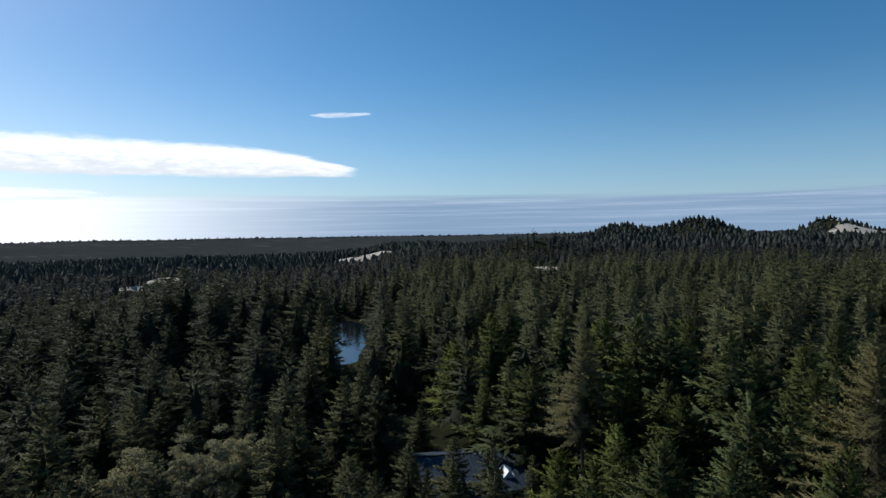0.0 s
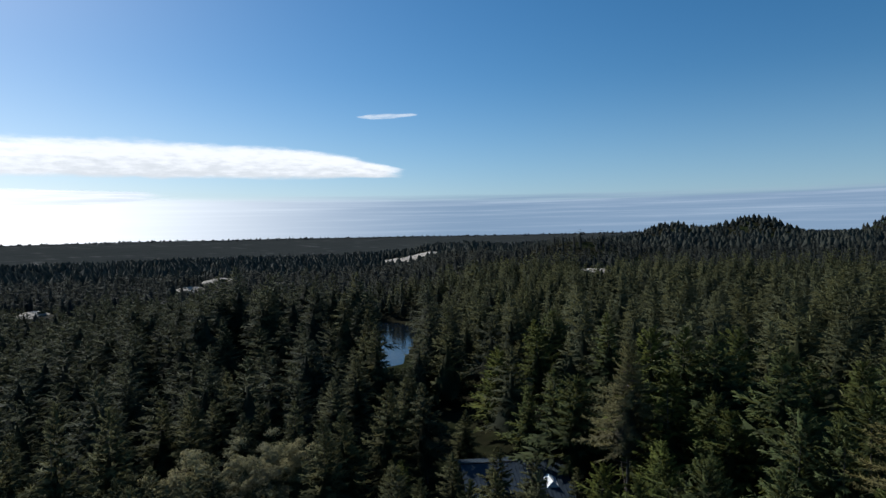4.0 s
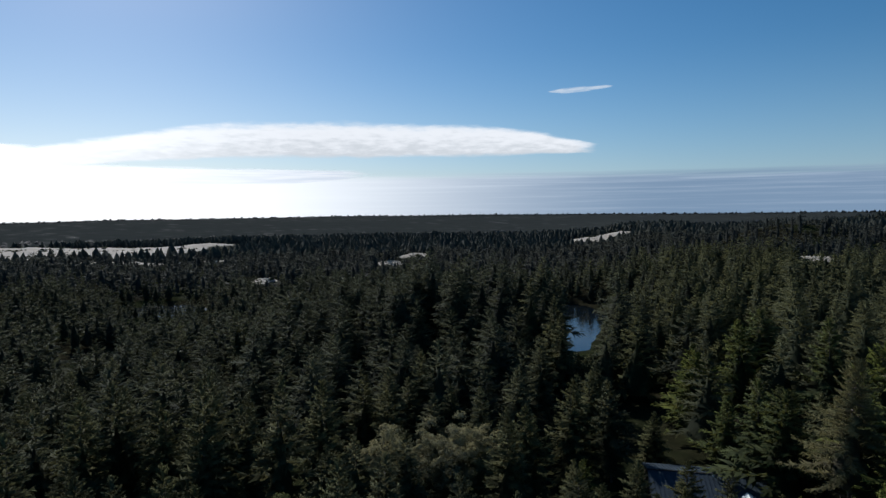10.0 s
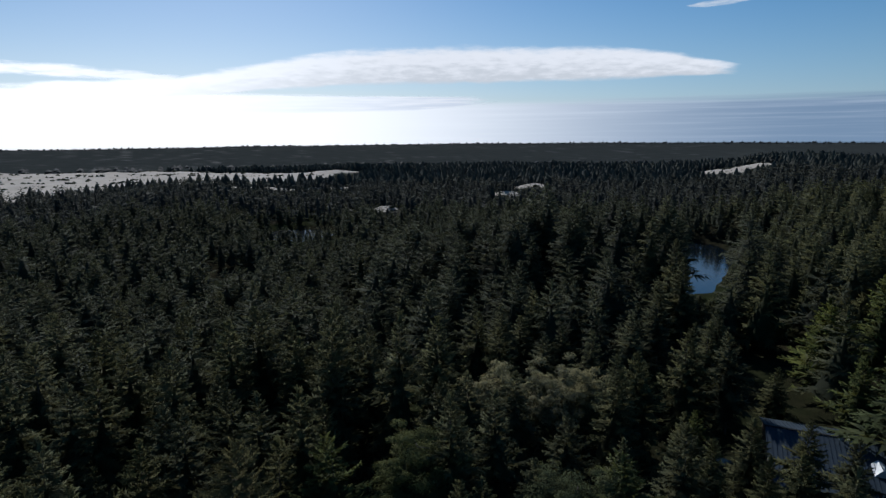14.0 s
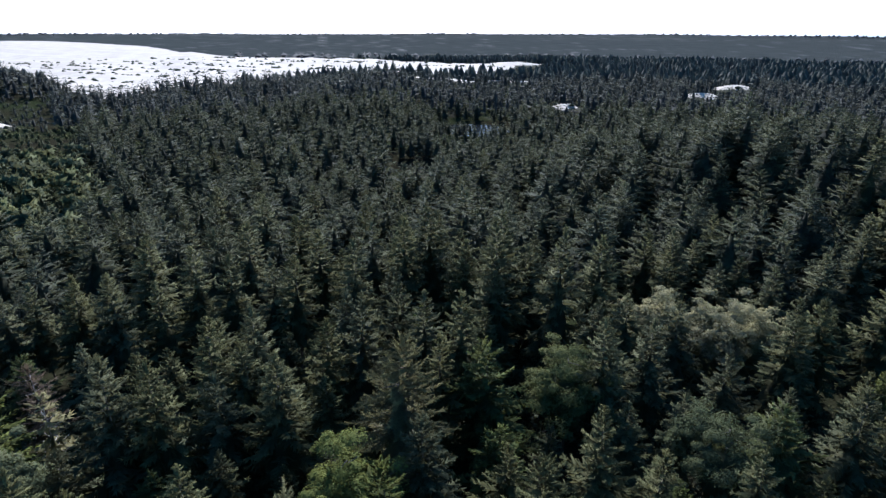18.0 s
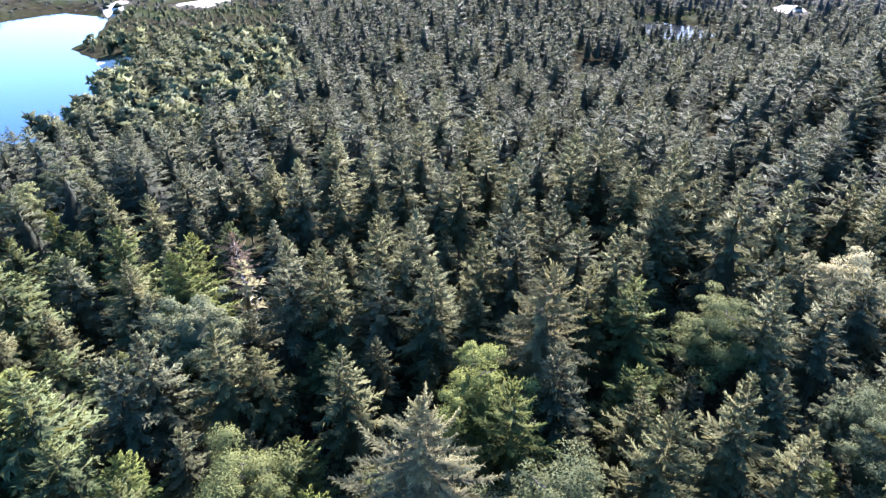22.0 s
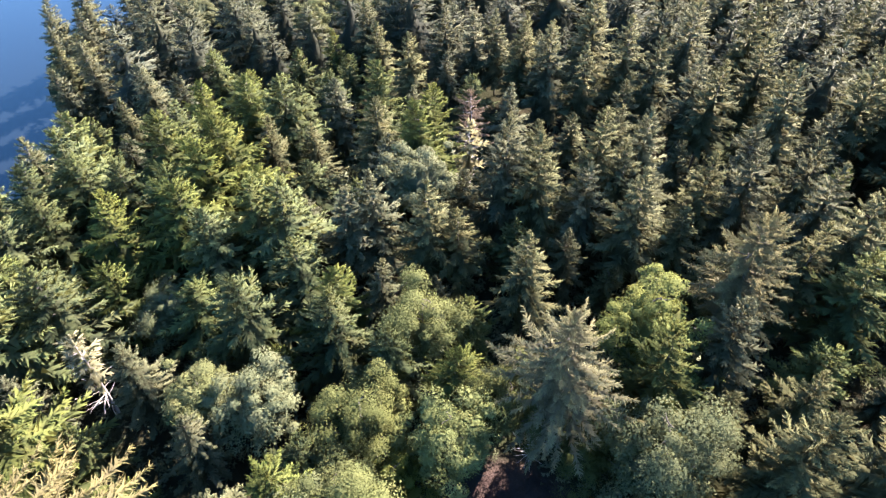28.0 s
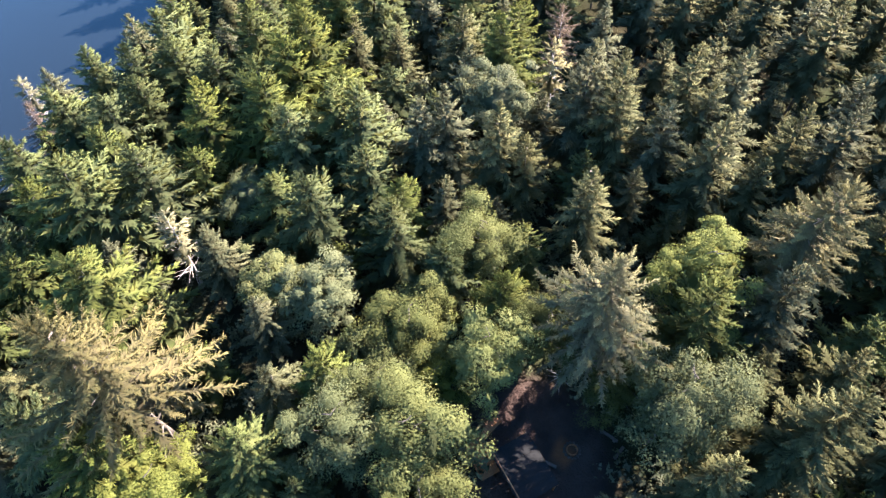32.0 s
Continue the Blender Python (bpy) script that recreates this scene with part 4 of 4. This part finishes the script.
woods("coastal_woods", "flat belt of dark coastal forest before the sea", [spire(320 + k, 5, (0.0, 0.5, 1.0), (0.42, 0.34, 0.04)) for k in range(6)], hazed_coast_needles, x, y, h, h * r.uniform(1.3, 2.4, len(x)), 10, 1.0)
# grass and scrub on the sand
g = np.random.RandomState(30)
x, y = g.uniform(-1300, 700, 60000), g.uniform(-60, 1250, 60000)
s = sandy(x, y)
mask = (s > 0.3) & (shore(x, y) > 3) & (around(x, y)[1] < 1250) & (wave(x, y, 21, 7.0) + wave(x, y, 7, 4.0) * 0.7 + g.rand(len(x)) * 0.5 - 0.62 * s + 0.1 > 0.3)
x, y = x[mask], y[mask]
h = g.uniform(0.8, 2.6, len(x))
woods("dune_scrub", "dark tufts of beach grass and low scrub on the sand", [spire(340 + k, 5, (0.0, 0.5, 1.0), (0.5, 0.42, 0.1)) for k in range(5)], far_needles, x, y, h, h * g.uniform(1.8, 3.5, len(x)), 11)


# ---- the house with the metal roof ----
def box(bm, x0, y0, z0, x1, y1, z1, bevel=0.0, m=None):
    made = bmesh.ops.create_cube(bm, size=1.0, matrix=Matrix.Translation(((x0 + x1) / 2, (y0 + y1) / 2, (z0 + z1) / 2)) @ Matrix.Diagonal((x1 - x0, y1 - y0, z1 - z0, 1)))
    if bevel:
        edges = list({e for v in made["verts"] for e in v.link_edges})
        bmesh.ops.bevel(bm, geom=edges, offset=bevel, segments=1, affect="EDGES")
    if m is not None:
        bmesh.ops.transform(bm, matrix=m, verts=bm.verts)
    return bm


def box_mesh(name, size, material, bevel=0.01):
    sx, sy, sz = size
    return mesh_from(name, box(bmesh.new(), -sx / 2, -sy / 2, 0, sx / 2, sy / 2, sz, bevel), material)


def seat_part(name, mesh, parent, m, label=""):
    ob = part(name, mesh, parent, label)
    ob.matrix_local = m
    return ob


roof_metal = plain("blue_grey_roof_metal", rgb(0.016, 0.028, 0.042), rgb(0.026, 0.040, 0.054), 0.25, 0.72, 0.0)
siding = plain("weathered_siding", rgb(0.20, 0.15, 0.11), rgb(0.13, 0.10, 0.08), 0.7, 0.85, relief=0.01)
white_paint = plain("white_paint", rgb(0.75, 0.76, 0.76), rgb(0.62, 0.63, 0.62), 0.9, 0.5)
dark_glass = plain("dark_glass", rgb(0.02, 0.025, 0.03), rgb(0.03, 0.035, 0.04), 1.0, 0.08)
timber = plain("rusty_timber", rgb(0.40, 0.17, 0.07), rgb(0.24, 0.10, 0.045), 1.1, 0.85, relief=0.01)
grey_sheet = plain("grey_sheet", rgb(0.012, 0.013, 0.013), rgb(0.007, 0.008, 0.008), 0.6, 0.9)
plank = plain("bench_plank", rgb(0.095, 0.08, 0.068), rgb(0.06, 0.05, 0.043), 1.2, 0.85, relief=0.01)
stone = plain("fire_stone", rgb(0.075, 0.055, 0.045), rgb(0.045, 0.035, 0.03), 2.0, 0.9, relief=0.02)
rust = plain("rusty_steel", rgb(0.42, 0.17, 0.07), rgb(0.25, 0.10, 0.05), 2.5, 0.75, 0.3)


def house():
    base = tagged(new("house"), "long house with a blue-grey ribbed metal roof in a forest clearing", "house")
    z = float(ground(13, 89))
    base.matrix_world = pose(12.9, 92.6, z, 0, 0, 4)
    half, deep, eave, ridge, over = 7.6, 8.2, 2.6, 5.1, 0.5
    for s in (-1, 1):
        seat_part("wall", box_mesh("wall", (half * 2, 0.25, eave), siding), base, pose(0, s * deep, 0))
        bm = bmesh.new()
        verts = [bm.verts.new(p) for p in ((0, -deep, 0), (0, deep, 0), (0, deep, eave), (0, 0, ridge), (0, -deep, eave))]
        face = bm.faces.new(verts)
        bmesh.ops.solidify(bm, geom=[face], thickness=0.25)
        seat_part("gable_wall", mesh_from("gable_wall", bm, siding), base, pose(s * half, 0, 0))
        for k in range(4):
            window = seat_part("window", box_mesh("window", (1.4, 0.12, 1.2), white_paint), base, pose(-5.4 + 3.6 * k, s * (deep + 0.14), 0.95), "white framed window")
            seat_part("pane", box_mesh("pane", (1.16, 0.04, 0.96), dark_glass), window, pose(0, s * 0.06, 0.12))
        pitch, length = math.degrees(math.atan2(ridge - eave, deep)), math.hypot(ridge - eave, deep) + over
        tilt = pose(0, 0, ridge + 0.08, -s * pitch, 0, 0)
        bm = box(bmesh.new(), -half - over, 0, -0.05, half + over, length, 0.05)
        slope = seat_part("roof", mesh_from("roof", bm, roof_metal), base, tilt @ pose(0, 0, 0, 0, 0, 0 if s > 0 else 180), "blue-grey metal roof slope")
        bm = bmesh.new()
        for k in range(28):
            x = -half - over + 0.04 + k * (2 * (half + over) - 0.08) / 27
            box(bm, x - 0.03, 0.0, 0.05, x + 0.03, length, 0.12)
        part("seam", mesh_from("seam", bm, roof_metal), slope)
    seat_part("ridge_cap", box_mesh("ridge_cap", (2 * (half + over), 0.4, 0.08), grey_sheet), base, pose(0, 0, ridge + 0.12), "pale ridge cap")
    for x, h in ((1.2, 0.7), (2.1, 0.5), (3.4, 0.6)):
        bm = bmesh.new()
        bmesh.ops.create_cone(bm, cap_ends=True, segments=12, radius1=0.16, radius2=0.14, depth=h, matrix=Matrix.Translation((0, 0, h / 2)))
        bmesh.ops.create_cone(bm, cap_ends=True, segments=12, radius1=0.26, radius2=0.05, depth=0.2, matrix=Matrix.Translation((0, 0, h + 0.1)))
        seat_part("vent_pipe", mesh_from("vent_pipe", bm, white_paint), base, pose(x, -0.4, ridge))
    bm = bmesh.new()
    verts = [bm.verts.new(p) for p in ((-0.9, 0, 0), (0.9, 0, 0), (0, 0, 1.0), (-0.9, 2.2, 0.68), (0.9, 2.2, 0.68), (0, 2.9, 1.0))]
    for f in ((0, 1, 2), (0, 2, 5, 3), (1, 4, 5, 2), (0, 3, 4, 1), (3, 5, 4)):
        bm.faces.new([verts[i] for i in f])
    bmesh.ops.recalc_face_normals(bm, faces=bm.faces)
    seat_part("dormer", mesh_from("dormer", bm, white_paint), base, pose(5.0, -6.2, eave + 0.75), "small white roof dormer")
    # lower porch roof along the front
    bm = box(bmesh.new(), -half, -3.2, -0.05, half * 0.55, 0, 0.05)
    porch = seat_part("porch_roof", mesh_from("porch_roof", bm, roof_metal), base, pose(0, -deep + 0.1, eave - 0.35, 9, 0, 0), "dark lower porch roof")
    for k in range(5):
        seat_part("porch_post", box_mesh("porch_post", (0.15, 0.15, eave - 0.95), timber), base, pose(-half + 0.3 + k * 2.85, -deep - 2.8, 0))
    return base


house()


# ---- the camp clearing ----
def on_ground(x, y, turn=0.0, up=0.0):
    return pose(x, y, float(ground(x, y)) + up, 0, 0, turn)


def shelter():
    base = tagged(new("camp_shelter"), "open timber shelter with a grey sheet roof on dirt", "shelter")
    base.matrix_world = on_ground(-15.6, 7.2, 36)
    wide, deep, high = 5.6, 4.2, 2.3
    for x in (-1, 1):
        for y in (-1, 1):
            seat_part("post", box_mesh("post", (0.14, 0.14, high), timber), base, pose(x * (wide / 2 - 0.2), y * (deep / 2 - 0.2), 0))
    for y in (-1, 1):
        seat_part("beam", box_mesh("beam", (wide, 0.1, 0.18), timber), base, pose(0, y * (deep / 2 - 0.2), high))
    for k in range(6):
        bm = box(bmesh.new(), -wide / 12 + 0.01, -deep / 2, 0, wide / 12 - 0.01, deep / 2, 0.035, 0.008)
        for j in range(5):
            x = -wide / 12 + 0.1 + j * (wide / 6 - 0.2) / 4
            box(bm, x - 0.025, -deep / 2, 0.03, x + 0.025, deep / 2, 0.06)
        seat_part("roof_sheet", mesh_from("roof_sheet", bm, grey_sheet), base, pose(-wide / 2 + (k + 0.5) * wide / 6, 0, high + 0.18 + 0.004 * (k % 2), 2.0, 0, 0))
    return base


def deck():
    base = tagged(new("timber_deck"), "small brown timber deck of worn boards beside the shelter", "deck")
    base.matrix_world = on_ground(-16.4, 3.2, 36)
    for k in range(14):
        seat_part("board", box_mesh("board", (3.4, 0.13, 0.04), timber), base, pose(0, -1.0 + k * 0.145, 0.28, 0, 0, dice.uniform(-0.4, 0.4)))
    for x in (-1.4, 0, 1.4):
        seat_part("joist", box_mesh("joist", (0.1, 2.1, 0.32), timber), base, pose(x, -0.05, -0.04))
    return base


def log_mesh(length, radius):
    bm = bmesh.new()
    bmesh.ops.create_cone(bm, cap_ends=True, segments=9, radius1=radius, radius2=radius * 0.92, depth=length, matrix=Matrix.Rotation(radians(90), 4, "Y"))
    return mesh_from("log", bm, timber)


def log_pile():
    base = tagged(new("log_pile"), "stack of split orange-brown firewood logs", "firewood")
    base.matrix_world = on_ground(-18.9, 3.0, 54)
    log = log_mesh(0.7, 0.12)
    for row in range(5):
        for k in range(22 - row):
            seat_part("log", log, base, pose(dice.uniform(-0.03, 0.03), -2.6 + k * 0.235 + row * 0.115, 0.1 + row * 0.19, dice.uniform(0, 360), 0, dice.uniform(-3, 3)))
    return base


def fire_pit():
    base = tagged(new("fire_pit"), "round rusty steel fire ring edged with stones", "fire pit")
    base.matrix_world = on_ground(-18.7, 12.0)
    bm = bmesh.new()
    outer = [bm.verts.new((math.cos(k * math.tau / 28) * 0.5, math.sin(k * math.tau / 28) * 0.5, 0)) for k in range(28)]
    for k in range(28):
        bm.edges.new((outer[k], outer[(k + 1) % 28]))
    up = bmesh.ops.extrude_edge_only(bm, edges=bm.edges[:])
    bmesh.ops.translate(bm, verts=[v for v in up["geom"] if isinstance(v, bmesh.types.BMVert)], vec=(0, 0, 0.38))
    bmesh.ops.solidify(bm, geom=bm.faces[:], thickness=0.05)
    part("steel_ring", mesh_from("steel_ring", bm, rust), base, "rusty orange steel ring")
    bm = bmesh.new()
    bmesh.ops.create_icosphere(bm, subdivisions=2, radius=0.16)
    for v in bm.verts:
        v.co *= 1 + 0.18 * noise.noise(v.co * 9)
    rock = mesh_from("stone", bm, stone)
    for k in range(15):
        a = k * math.tau / 15
        seat_part("stone", rock, base, pose(math.cos(a) * 0.78, math.sin(a) * 0.78, 0.05, dice.uniform(0, 360), 0, dice.uniform(0, 360)) @ Matrix.Diagonal((1.1, 1.0, dice.uniform(0.6, 0.9), 1)))
    return base


def bench(x, y, turn, long=2.0):
    base = tagged(new("bench"), "weathered plank bench on two log stumps by the fire pit", "bench", "benches round the fire pit")
    base.matrix_world = on_ground(x, y, turn)
    seat_part("seat", box_mesh("seat", (long, 0.32, 0.06), plank), base, pose(0, 0, 0.4))
    for s in (-1, 1):
        bm = bmesh.new()
        bmesh.ops.create_cone(bm, cap_ends=True, segments=10, radius1=0.17, radius2=0.15, depth=0.44, matrix=Matrix.Translation((0, 0, 0.18)))
        seat_part("stump", mesh_from("stump", bm, bark), base, pose(s * long * 0.35, 0, 0))
    return base


shelter()
deck()
log_pile()
fire_pit()
bench(-20.6, 15.6, 60)
bench(-19.0, 16.6, -35, 1.6)
bench(-16.9, 9.9, 70, 1.2)
